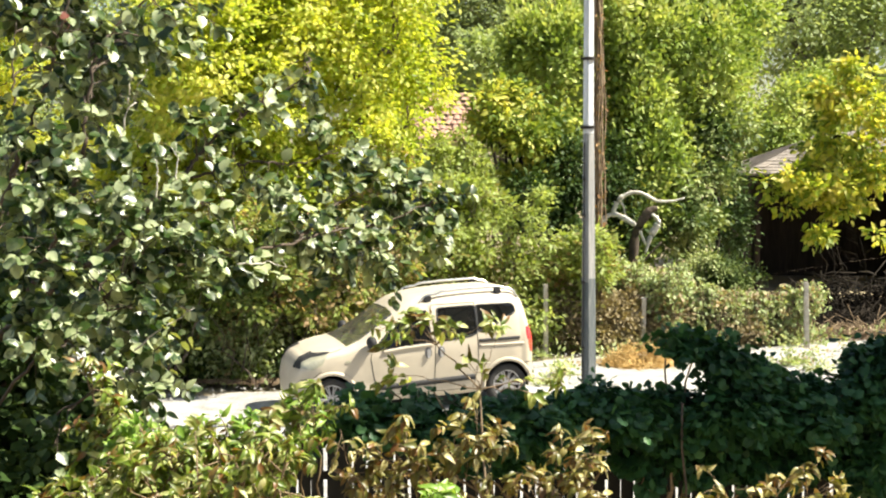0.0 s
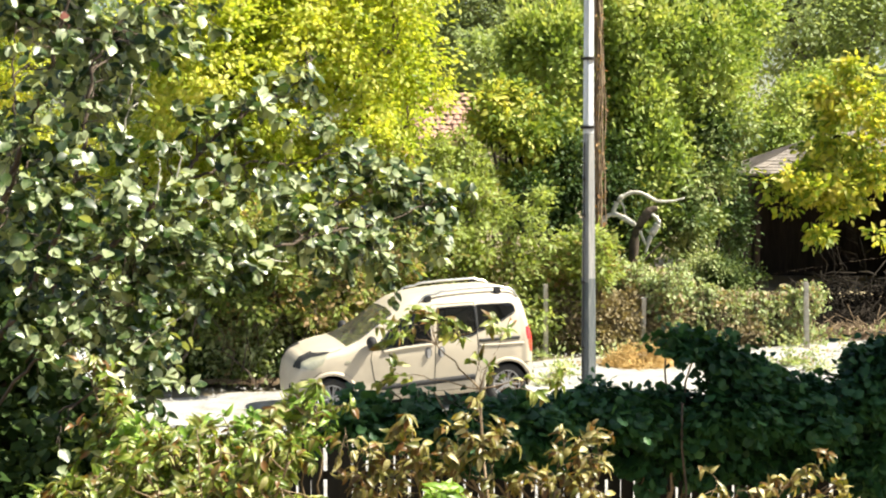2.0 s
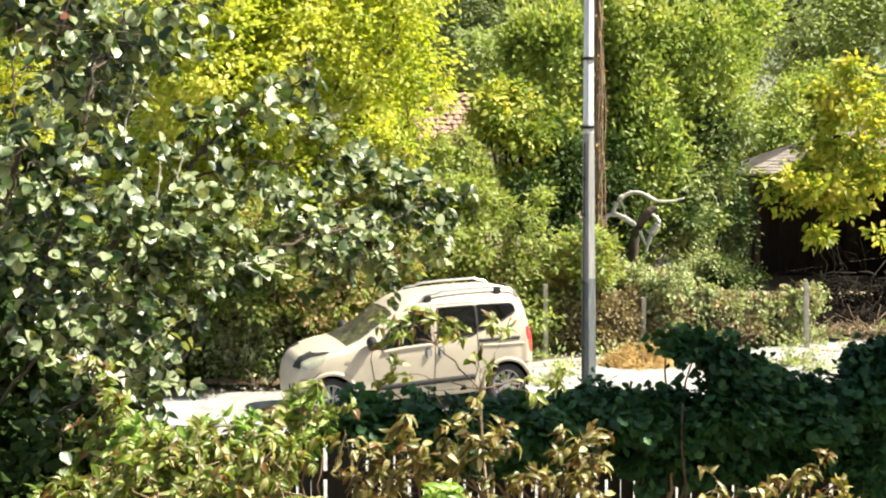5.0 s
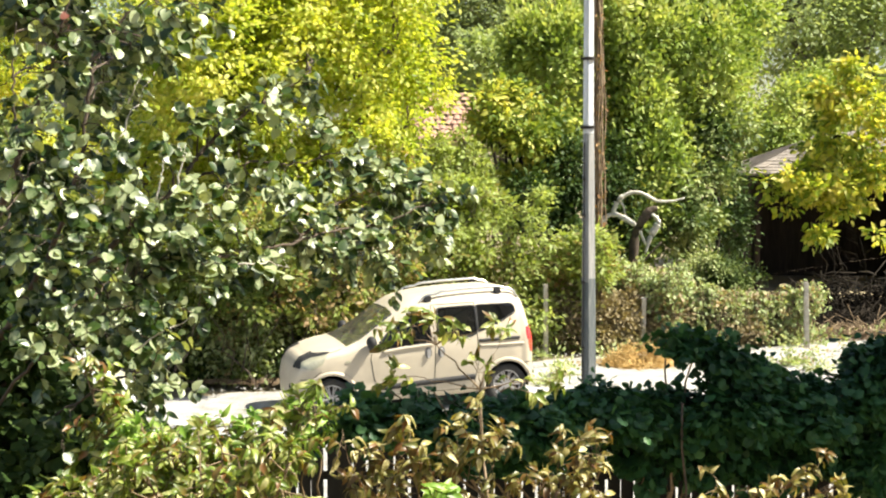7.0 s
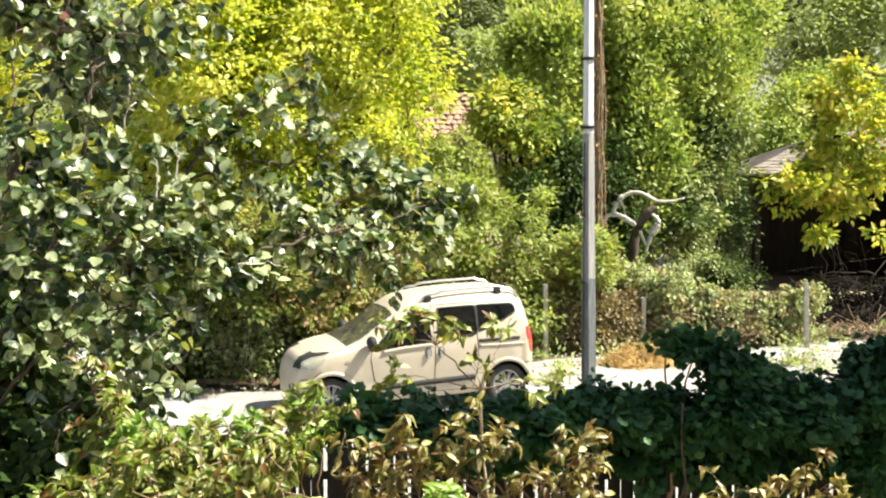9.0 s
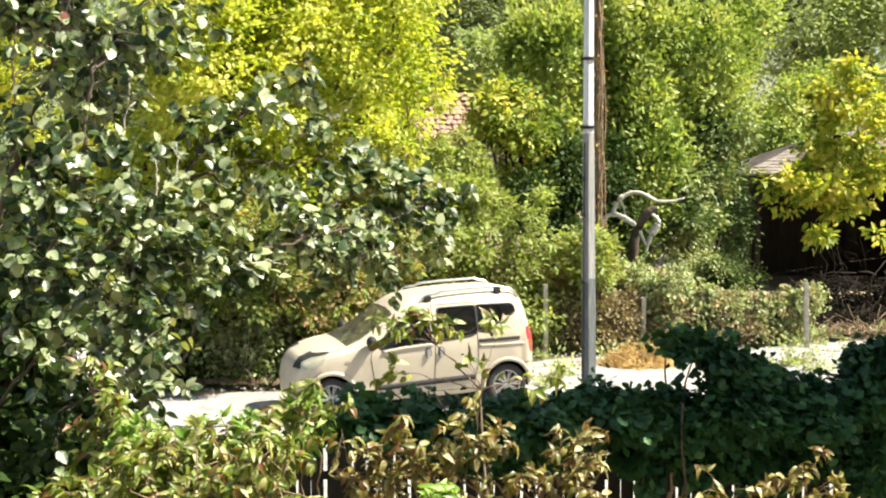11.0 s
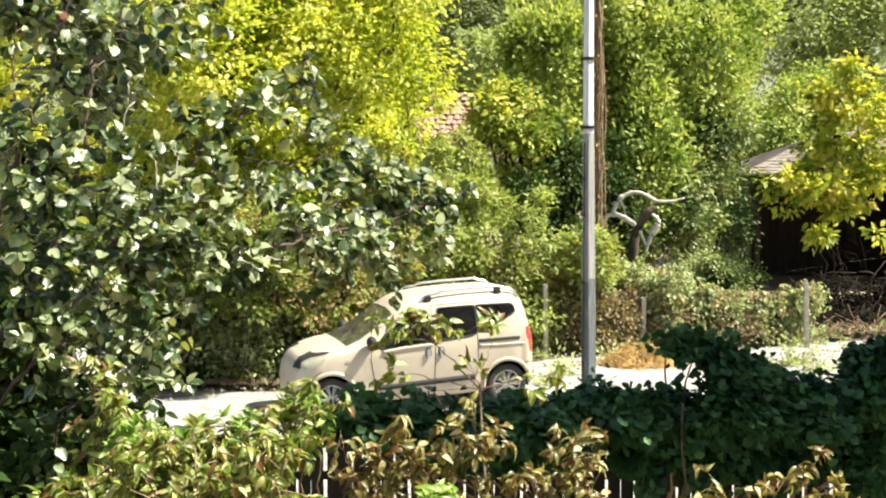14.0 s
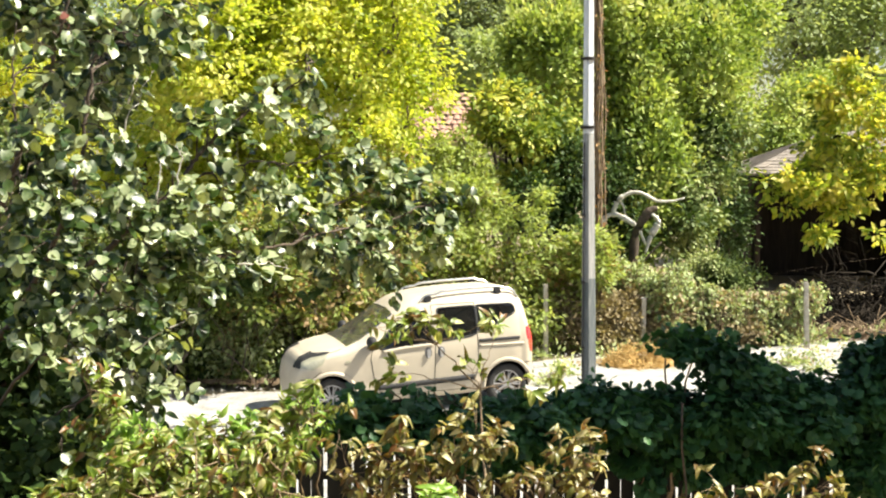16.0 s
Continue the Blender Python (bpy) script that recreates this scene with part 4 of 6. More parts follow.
# ---------------------------------------------------------------- dead tree, straw, brushwood
def make_dead_tree():
    base = (4.00, 28.39, 1.41)
    thing = empty("dead_tree", base[0], base[1], 0)
    o = np.array([base[0], base[1], 0])
    rng = np.random.default_rng(3)

    def path(pts, r, sides=8):
        pts = np.array(pts, float) - o
        fine = np.stack([np.interp(np.linspace(0, len(pts) - 1, 4 * len(pts)), range(len(pts)), pts[:, k]) for k in range(3)], 1)
        fine[1:-1] = (fine[:-2] + fine[1:-1] * 2 + fine[2:]) / 4
        rr = np.interp(np.linspace(0, len(r) - 1, len(fine)), range(len(r)), 0.95 * np.array(r)) * (1 + 0.14 * rng.normal(size=len(fine)))
        return tube(fine, rr, sides)

    def wood(name, pts, r, material, label):
        v, f = path(pts, r)
        part(name, tri_mesh(name, v, f, True), material, thing, label)

    wood("trunk", [(3.8, 28.45, -0.1), (3.82, 28.4, 1.92), (3.89, 28.35, 2.18), (4.0, 28.3, 2.36), (4.12, 28.28, 2.51), (4.26, 28.25, 2.58)], [0.12, 0.11, 0.079, 0.112, 0.09, 0.034], M_ROT, "dark rotten trunk")
    wood("limb", [(3.1, 28.25, 2.03), (3.11, 28.25, 2.19), (3.19, 28.25, 2.32), (3.29, 28.27, 2.42), (3.44, 28.27, 2.44), (3.6, 28.25, 2.36), (3.73, 28.23, 2.28), (3.83, 28.25, 2.23)], [0.034, 0.062, 0.067, 0.045, 0.056, 0.056, 0.056, 0.045], M_DEAD, "bleached bare limb")
    wood("limb", [(3.36, 28.27, 2.43), (3.41, 28.25, 2.57), (3.48, 28.22, 2.74), (3.63, 28.2, 2.83), (3.77, 28.17, 2.89), (3.94, 28.15, 2.87), (4.09, 28.15, 2.78), (4.25, 28.15, 2.7), (4.43, 28.13, 2.7), (4.59, 28.11, 2.72), (4.78, 28.09, 2.77)], [0.045, 0.056, 0.056, 0.045, 0.038, 0.034, 0.034, 0.034, 0.029, 0.022, 0.012], M_DEAD, "bleached curved limb")
    wood("limb", [(3.53, 28.25, 2.7), (3.59, 28.21, 2.58), (3.61, 28.19, 2.44)], [0.025, 0.02, 0.011], M_DEAD, "bleached short limb")
    wood("limb", [(4.11, 28.25, 2.47), (4.22, 28.22, 2.39), (4.29, 28.2, 2.3), (4.23, 28.2, 2.18), (4.14, 28.19, 2.04), (4.08, 28.18, 1.88), (4.02, 28.17, 1.65)], [0.028, 0.045, 0.056, 0.067, 0.067, 0.045, 0.018], M_DEAD, "bleached split limb")
    wood("limb", [(3.91, 28.2, 2.12), (3.96, 28.18, 1.99), (4.03, 28.17, 1.83)], [0.022, 0.036, 0.018], M_DEAD, "bleached split limb")
    wood("limb", [(3.92, 28.05, 1.46), (4.09, 28.05, 1.66), (4.32, 28.05, 1.9)], [0.025, 0.022, 0.013], M_ROT, "grey fallen stick")
    tagged(thing, "dead tree with bleached bare limbs and a rotten trunk", "dead tree")


make_dead_tree()


def make_pile(name, seed, centre, rx, ry, h, n, length, material, label, thick=0.006, category="pile"):
    """A heap of stalks lying across one another."""
    rng = np.random.default_rng(seed)
    chunks = []
    for _ in range(n):
        a, r = rng.uniform(0, 6.28), math.sqrt(rng.random())
        if rng.random() < 0.08:
            r *= 1.45                                     # strewn round the heap
        top = max(0.0, h * (1 - r ** 1.6)) * (0.72 + 0.4 * math.sin(2 * a + seed))
        c = np.array([rx * r * math.cos(a), ry * r * math.sin(a), top * (0.35 + 0.65 * rng.random()) + 0.01])
        d = unit(rng.normal(size=3) * (1, 1, 0.45)) * length * (0.5 + rng.random()) / 2
        p0, p1 = c - d, c + d
        p0[2], p1[2] = max(p0[2], 0.0), max(p1[2], 0.0)
        m = (p0 + p1) / 2 + rng.normal(0, length * 0.07, 3)
        chunks.append(tube([p0, m, p1], [thick, thick * 0.9, thick * 0.5], 3))
    v, f = joined(chunks)
    ob = part(name, tri_mesh(name, v, f), material)
    ob.location = centre
    return tagged(ob, label, category, kind="stuff")


make_pile("straw_pile", 2, (3.36, 24.2, 0.04), 0.62, 0.55, 0.40, 1500, 0.30, M_STRAW, "heap of orange-brown dry straw by the roadside")
make_pile("brushwood_pile", 6, (8.3, 28.0, 0.0), 1.3, 0.6, 0.2, 420, 0.7, M_TWIG, "heap of grey-brown cut brushwood by the fence", 0.012)
# enlarged, near-black heap stands in for shade on the ground before the shed
make_pile("shade_dark_brushwood", 8, (8.8, 30.3, -0.02), 2.1, 0.9, 1.05, 2300, 0.8, M_DARKBARK, "heap of rotten branches before the shed, painted dark and raised for the shade there", 0.016)
make_pile("leaf_litter", 7, (-2.9, 22.85, 0.0), 1.2, 0.2, 0.06, 600, 0.14, M_TWIG, "dry brown litter along the road edge", 0.006, "litter")

M_WHITE = plain("white_car_paint", (0.78, 0.80, 0.82), 0.3, grain=0.04, coat=0.6)
CAR = make_car(pose(-0.573, 21.089, 0.0, 0, 2.1, 196.8))
OTHER = copy_thing(CAR, pose(-6.10, 19.35, -0.08, 0, 0, 16.8))
for _ob in OTHER.children_recursive:
    if _ob.type == "MESH" and _ob.material_slots and _ob.material_slots[0].material == M_PAINT:
        _ob.material_slots[0].link = "OBJECT"
        _ob.material_slots[0].material = M_WHITE
        _ob["label"] = "white painted panel"
OTHER["label"] = "white compact car parked behind the leaves, barely showing"



# ---------------------------------------------------------------- trees and bushes beyond the road
tree("yellow_green_tree", 11, (-2.4, 26.2, 0), [(-2.31, 26.19, 5.33, 2.06, 2.20, 1.75), (-0.90, 25.80, 5.52, 0.97, 1.50, 1.27), (-3.69, 24.4, 4.96, 1.54, 1.4, 1.63), (-4.32, 24.2, 5.71, 1.52, 1.4, 1.52), (-1.72, 26.83, 7.14, 2.10, 2.20, 1.26), (-1.43, 25.09, 4.10, 1.09, 1.20, 0.79), (-3.07, 24.67, 3.90, 1.46, 1.10, 0.68), (-2.19, 24.61, 3.12, 1.27, 0.90, 0.59), (-3.94, 24.63, 3.41, 1.07, 0.90, 0.68), (-4.61, 25.67, 3.90, 1.32, 1.20, 0.91), (-5.28, 25.43, 3.29, 1.21, 1.00, 0.81), (-3.91, 24.99, 2.91, 0.99, 1.00, 0.60), (-2.28, 25.88, 6.53, 2.03, 1.60, 1.12), (-8.07, 27.5, 5.41, 1.2, 1.2, 0.98), (-6.83, 27.2, 3.79, 1.19, 1.1, 0.86), (-7.76, 27.0, 3.04, 1.18, 1.0, 0.75), (-2.26, 25.4, 3.09, 0.5, 0.7, 0.4), (-0.62, 25.3, 4.18, 0.24, 0.5, 0.44), (-0.84, 25.3, 3.85, 0.34, 0.5, 0.26)],
     L_YELLOWGREEN, 1250, 60, 0.19, 0.105, LEAF_MID, 0.10, bark=M_ROT, label="leafy tree with bright yellow-green sunlit foliage", parts=4)
tree("poplar_tree", 12, (4.6, 31.0, 0), [(4.26, 31.27, 6.21, 0.92, 1.30, 2.34), (4.20, 30.64, 3.28, 1.03, 1.30, 2.06), (3.88, 29.93, 1.87, 0.83, 1.00, 0.71), (3.45, 31.69, 5.12, 0.56, 0.90, 1.88)],
     L_GREEN, 460, 58, 0.18, 0.125, LEAF_MID, 0.08, bark=M_ROT, label="tall green poplar with dense upright foliage", parts=2, tall=1.7, droop=-0.3)
tree("poplar_tree", 13, (6.0, 31.6, 0), [(5.92, 32.23, 5.65, 0.95, 1.30, 2.54), (6.63, 33.31, 6.62, 0.79, 1.20, 1.57), (5.06, 31.59, 5.12, 0.56, 0.90, 1.62)],
     L_GREEN, 340, 58, 0.18, 0.125, LEAF_MID, 0.05, bark=M_DARKBARK, label="tall green poplar with dense upright foliage", parts=2, tall=1.7, droop=-0.3)
tree("pale_leaved_tree", 25, (5.6, 30.6, 0), [(5.55, 31.01, 2.90, 0.76, 1.10, 1.60), (5.05, 30.54, 2.07, 0.61, 0.80, 0.73), (6.12, 31.49, 3.88, 0.56, 0.90, 0.87)],
     L_PALE, 170, 56, 0.17, 0.12, LEAF_MID, 0.06, bark=M_ROT, label="small tree with pale grey-green leaves behind the fence", parts=2)
tree("mixed_tree", 14, (1.6, 28.5, 0), [(0.94, 28.2, 4.69, 0.17, 0.45, 0.12), (1.38, 28.9, 4.88, 0.23, 0.45, 0.15), (1.69, 28.5, 4.65, 0.19, 0.45, 0.17), (1.15, 28.0, 4.37, 0.24, 0.45, 0.13), (1.87, 28.8, 4.32, 0.15, 0.45, 0.18), (2.0, 28.4, 3.94, 0.14, 0.45, 0.23), (1.58, 28.1, 3.97, 0.2, 0.45, 0.12), (0.93, 28.5, 4.09, 0.1, 0.45, 0.17), (1.5, 28.2, 3.2, 0.2, 0.45, 0.17), (1.86, 28.6, 2.96, 0.17, 0.45, 0.19), (1.65, 28.1, 2.62, 0.22, 0.45, 0.11), (2.11, 28.9, 3.36, 0.13, 0.45, 0.23), (2.36, 29.2, 4.39, 0.1, 0.45, 0.28), (1.37, 28.6, 3.61, 0.12, 0.45, 0.1), (0.75, 28.8, 4.46, 0.09, 0.45, 0.1)],
     L_MIXED, 190, 40, 0.17, 0.135, LEAF_MID, 0.04, bark=M_DARKBARK, label="green tree with scattered yellowing leaves", parts=2)
tree("poplar_tree", 28, (2.4, 30.6, 0), [(2.48, 30.5, 5.56, 0.41, 0.9, 1.33), (2.37, 30.2, 3.41, 0.31, 0.8, 0.96), (1.89, 30.8, 5.82, 0.42, 0.8, 0.55)],
     L_GREEN, 230, 54, 0.18, 0.125, LEAF_MID, 0.07, bark=M_DARKBARK, label="slender green poplar behind the pole", parts=1, tall=1.7, droop=-0.3)
tree("olive_green_tree", 29, (1.2, 33.2, 0), [(1.06, 33.2, 5.73, 0.61, 1.2, 0.53), (1.55, 33.4, 6.04, 0.4, 1.0, 0.45), (0.61, 33.4, 6.11, 0.27, 0.8, 0.29)],
     L_OLIVE, 70, 30, 0.22, 0.13, LEAF_MID, 0.06, bark=M_DARKBARK, label="thin tree with pale olive leaves beside the tiled roof", parts=1)
tree("dark_tree", 15, (2.2, 46, 0), [(1.75, 46.43, 7.66, 2.56, 3.00, 2.37), (0.30, 47.53, 8.85, 2.24, 3.00, 2.24), (3.58, 46.39, 7.11, 2.01, 3.00, 3.10), (2.05, 44.61, 3.66, 3.00, 2.50, 2.65), (-0.44, 46.30, 6.02, 2.37, 2.50, 2.37)],
     L_DULL, 750, 60, 0.42, 0.17, LEAF_LOW, 0.25, label="large dull green tree behind the house", parts=2)
tree("light_green_tree", 16, (10.8, 45.5, 0), [(10.82, 45.18, 4.46, 1.25, 1.60, 1.07), (10.11, 45.11, 3.66, 0.89, 1.50, 1.07), (11.97, 46.22, 4.93, 1.28, 1.60, 1.10)],
     L_GREEN, 340, 42, 0.28, 0.15, LEAF_LOW, 0.10, label="light green tree beside the shed", parts=1)
tree("yellow_tree", 17, (8.99, 29.3, 0), [(7.82, 29.2, 4.79, 0.19, 0.4, 0.21), (8.34, 29.3, 5.29, 0.21, 0.4, 0.12), (8.63, 29.3, 5.21, 0.21, 0.4, 0.16), (8.58, 29.1, 4.78, 0.39, 0.6, 0.28), (8.31, 29, 4.32, 0.39, 0.5, 0.23), (8.78, 29, 4.52, 0.25, 0.5, 0.3), (8.11, 29, 4.03, 0.32, 0.5, 0.16), (7.11, 28.7, 3.12, 0.39, 0.5, 0.34), (6.61, 28.6, 2.93, 0.16, 0.4, 0.27), (6.83, 28.6, 2.59, 0.25, 0.4, 0.18), (7.37, 28.7, 2.81, 0.39, 0.5, 0.3), (7.47, 28.6, 2.05, 0.34, 0.4, 0.23), (7.81, 28.6, 1.9, 0.11, 0.3, 0.25), (7.75, 28.8, 3.32, 0.46, 0.5, 0.41), (8.3, 28.8, 3.09, 0.48, 0.6, 0.55), (8.79, 28.9, 3.09, 0.3, 0.6, 0.64), (8.08, 28.7, 2.5, 0.3, 0.4, 0.21), (8.76, 28.8, 1.94, 0.23, 0.4, 0.25), (8.6, 28.9, 3.72, 0.41, 0.5, 0.34), (9.08, 29, 4.0, 0.35, 0.6, 1.04)],
     L_YELLOW, 165, 26, 0.13, 0.16, LEAF_MID, 0.008, bark=M_DARKBARK, label="small tree with yellow autumn leaves by the shed", parts=2, singles=200, fine=0.007)
tree("climbing_plant", 26, (9.07, 33.5, 0), [(8.8, 33.6, 3.77, 0.21, 0.3, 0.16), (9.13, 33.5, 3.88, 0.24, 0.4, 0.32), (9.25, 33.4, 3.35, 0.29, 0.4, 0.29), (8.83, 33.4, 3.19, 0.13, 0.3, 0.13), (9.02, 34, 4.55, 0.19, 0.4, 0.32)],
     L_MIXED, 90, 40, 0.15, 0.13, LEAF_MID, 0.010, 2, M_DARKBARK, label="dark green climber hanging before the roof of the shed", category="climber")
for _k, (_b, _bl) in enumerate([((14, 62, 0), [(15.16, 62.58, 8.94, 3.44, 4.00, 2.71), (18.60, 62.51, 7.96, 2.95, 4.00, 3.69), (18.18, 64.76, 11.13, 4.06, 4.00, 2.79)]),
                                ((8, 66, 0), [(10.37, 66.66, 9.78, 3.67, 4.00, 3.93), (7.18, 68.60, 8.88, 3.78, 4.00, 4.59)]),
                                ((-6, 60, 0), [(-5.33, 60.53, 8.31, 4.76, 4.00, 5.24), (-10.10, 60.49, 7.83, 5.24, 4.00, 5.71), (-9.0, 55.0, 2.4, 5.0, 3.0, 2.4)]),
                                ((-15, 58, 0), [(-15.28, 58.51, 8.16, 5.06, 4.00, 5.52), (-18.04, 58.35, 6.10, 3.68, 4.00, 5.52), (-16.0, 54.0, 2.4, 5.0, 3.0, 2.4)])]):
    tree("distant_tree", 30 + _k, _b, _bl, L_OLIVE, 620, 64, 0.58, 0.22, LEAF_LOW, 0.3, label="distant green tree on the skyline, haze painted into its leaf colour", parts=1)

# near-black gap beside the shed, its shade put into the leaf colour
tree("dark_shrub", 18, (7.4, 36.2, 0), [(7.26, 35.91, 1.44, 0.37, 0.60, 1.07), (7.18, 36.49, 2.42, 0.38, 0.60, 0.87), (6.96, 33.97, 2.26, 0.30, 0.40, 1.08)], L_SHADE, 150, 42, 0.16, 0.12, LEAF_LOW, 0.02, 2, M_ROT, label="leafy shrub beside the shed, shade painted into its leaves", category="bush")

# brambles and shrubs along the far side of the road
SHRUBS = [(-4.14, 22.65, 1.78, 1.19, 1.00, 0.78), (-3.07, 22.75, 1.72, 1.10, 1.00, 0.83), (-2.12, 23.3, 1.62, 1.04, 1.00, 1.04), (-1.42, 24.73, 2.13, 1.08, 1.00, 1.28), (-0.24, 25.53, 2.07, 1.12, 1.00, 1.22), (0.99, 25.92, 1.94, 1.13, 1.00, 1.03),
          (2.07, 26.47, 1.26, 0.84, 0.80, 0.95), (-5.10, 23.11, 1.88, 1.20, 1.20, 1.10), (-6.30, 23.10, 1.79, 1.29, 1.20, 1.20), (-2.62, 24.98, 2.71, 1.29, 1.00, 1.09), (-0.04, 26.51, 3.05, 0.95, 1.00, 0.95), (-3.81, 24.95, 2.41, 1.29, 1.00, 1.19), (-0.84, 25.03, 0.81, 1.40, 0.80, 1.00), (-3.74, 23.67, 0.17, 1.42, 0.50, 0.36), (-5.25, 23.67, 0.17, 1.23, 0.50, 0.36), (-2.90, 23.77, 0.10, 1.05, 0.50, 0.32)]
_rng = np.random.default_rng(77)
for _k, _b in enumerate(SHRUBS):
    _bl = [_b, (_b[0], _b[1] - 0.1, max(_b[2] * 0.45, 0.5), _b[3] * 1.05, _b[4] * 0.8, max(_b[2] * 0.45, 0.5))]
    if _b[0] < -1.9:                                      # the thicket hangs over, hollow and dark below
        _bl[1] = (_b[0], _b[1] + 1.1, 0.8, _b[3] * 1.1, 0.7, 0.8)
        _bl.append((_b[0] + 0.4, _b[1] + 0.9, 0.5, _b[3], 0.6, 0.5))
    for _j in range(5):                                   # uneven tops and bulges
        _q = _rng.uniform(-1, 1, 3)
        _r = _rng.uniform(0.28, 0.5)
        _bl.append((_b[0] + _q[0] * _b[3] * 0.9, _b[1] + _q[1] * 0.5 - 0.2, _b[2] + (0.3 + 0.6 * _q[2]) * _b[5], _b[3] * _r, _b[4] * _r, _b[5] * _r * 1.2))
    tree("bramble_bush", 50 + _k, (_b[0], _b[1], 0), _bl, L_YELLOWGREEN if _k in (9, 11) else L_THICKET if _b[0] < -2.5 else L_ROADSIDE if _b[0] < -1.0 else L_BRAMBLE, 190, 40, 0.12, 0.105, LEAF_LOW, 0.014, 3, M_ROT, shell=0.6,
         label="dark overgrown thicket with dry brown leaves" if _b[0] < -1.9 else "overgrown roadside bramble bush with dry brown leaves", category="bush", droop=0.2)
for _k, (_b, _n) in enumerate([((3.55, 27.9, 1.1, 0.5, 0.4, 0.3), 70), ((4.25, 28.0, 0.95, 0.5, 0.4, 0.3), 70), ((2.30, 26.62, 0.61, 0.64, 0.40, 0.64), 80), ((2.98, 27.00, 0.34, 0.65, 0.40, 0.43), 60)]):
    _n = int(_n * 1.35)
    tree("creeper_mound", 70 + _k, (_b[0], _b[1], 0), [_b, (_b[0], _b[1], 0.45, _b[3], _b[4], 0.45)], L_CREEPER, _n, 70, 0.105, 0.065, LEAF_LOW, 0.008, 3, M_ROT,
         label="pale green creeper covering the roadside fence", category="creeper", droop=0.5)

# the hollow's shade is painted into these leaves
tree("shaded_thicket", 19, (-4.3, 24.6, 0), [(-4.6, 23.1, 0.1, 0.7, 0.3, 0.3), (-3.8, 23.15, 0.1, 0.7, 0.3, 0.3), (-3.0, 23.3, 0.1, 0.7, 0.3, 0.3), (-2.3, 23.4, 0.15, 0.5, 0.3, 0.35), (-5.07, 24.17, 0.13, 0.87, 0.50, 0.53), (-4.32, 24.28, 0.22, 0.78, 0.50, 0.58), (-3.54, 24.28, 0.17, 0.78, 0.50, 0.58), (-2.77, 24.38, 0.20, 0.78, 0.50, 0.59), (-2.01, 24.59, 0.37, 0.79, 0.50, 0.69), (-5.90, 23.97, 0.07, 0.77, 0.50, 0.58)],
     L_SHADE, 260, 40, 0.12, 0.10, LEAF_LOW, 0.012, 4, M_ROT, label="green thicket in the hollow under the trees, its shade painted into the leaves", category="bush", droop=0.3)
tree("shaded_thicket", 27, (-3.3, 23.6, 0), [(-3.71, 23.2, 0.66, 0.33, 0.3, 0.31), (-3.2, 23.2, 0.57, 0.31, 0.3, 0.28), (-3.44, 23.3, 0.98, 0.35, 0.3, 0.26), (-4.03, 23.2, 0.52, 0.31, 0.3, 0.28), (-2.93, 23.3, 0.74, 0.24, 0.3, 0.24), (-4.31, 23.2, 0.76, 0.31, 0.3, 0.31), (-3.58, 23.25, 0.18, 0.37, 0.25, 0.18), (-3.02, 23.25, 0.14, 0.28, 0.25, 0.15)],
     L_CREEPER, 200, 30, 0.13, 0.10, LEAF_LOW, 0.010, 3, M_ROT, label="green and brown undergrowth in the hollow of the thicket", category="bush", droop=0.4)
tree("roadside_weeds", 20, (8.2, 25.6, 0), [(5.67, 24.17, 0.13, 0.48, 0.30, 0.12), (6.40, 24.38, 0.20, 0.59, 0.30, 0.14), (7.07, 23.98, 0.17, 0.58, 0.30, 0.13), (6.52, 23.37, 0.07, 0.56, 0.30, 0.11), (6.36, 25.38, 0.23, 0.51, 0.30, 0.10), (7.64, 25.58, 0.17, 0.61, 0.30, 0.14)],
     L_CREEPER, 42, 30, 0.09, 0.075, LEAF_LOW, 0.008, 4, M_TWIG, label="straggling green weeds on the gravel by the hedge", category="weeds", droop=0.2)

tree("roadside_weeds", 22, (3.0, 22.6, 0), [(1.95, 23.17, 0.15, 0.16, 0.2, 0.09), (1.70, 22.3, 0.1, 0.18, 0.25, 0.10), (4.15, 24.3, 0.13, 0.2, 0.20, 0.08)],
     L_CREEPER, 20, 26, 0.08, 0.075, LEAF_LOW, 0.006, 5, M_TWIG, label="small green weeds growing on the gravel road", category="weeds", droop=0.1)

tree("creeper_mound", 76, (5.6, 28.6, 0), [(5.35, 28.3, 1.41, 0.45, 0.4, 0.27), (5.92, 28.3, 1.19, 0.4, 0.4, 0.16), (5.0, 28.4, 1.29, 0.38, 0.4, 0.34), (5.4, 28.4, 1.1, 0.6, 0.4, 0.7)],
     L_PALE, 150, 50, 0.12, 0.075, LEAF_LOW, 0.008, 4, M_DARKBARK, label="grey-green creeper climbing behind the fence, half in shade", category="creeper", droop=0.5)
# added bush: dark leaves fill in for shade under the trees
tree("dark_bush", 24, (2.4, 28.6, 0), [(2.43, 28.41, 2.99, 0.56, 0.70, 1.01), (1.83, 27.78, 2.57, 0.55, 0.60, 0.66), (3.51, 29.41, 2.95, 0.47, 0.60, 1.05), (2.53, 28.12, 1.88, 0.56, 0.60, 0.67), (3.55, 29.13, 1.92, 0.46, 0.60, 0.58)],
     L_SHADE, 230, 48, 0.14, 0.11, LEAF_MID, 0.03, 3, M_ROT, label="bush added behind the fence for the shade under the trees, painted dark green", category="bush")


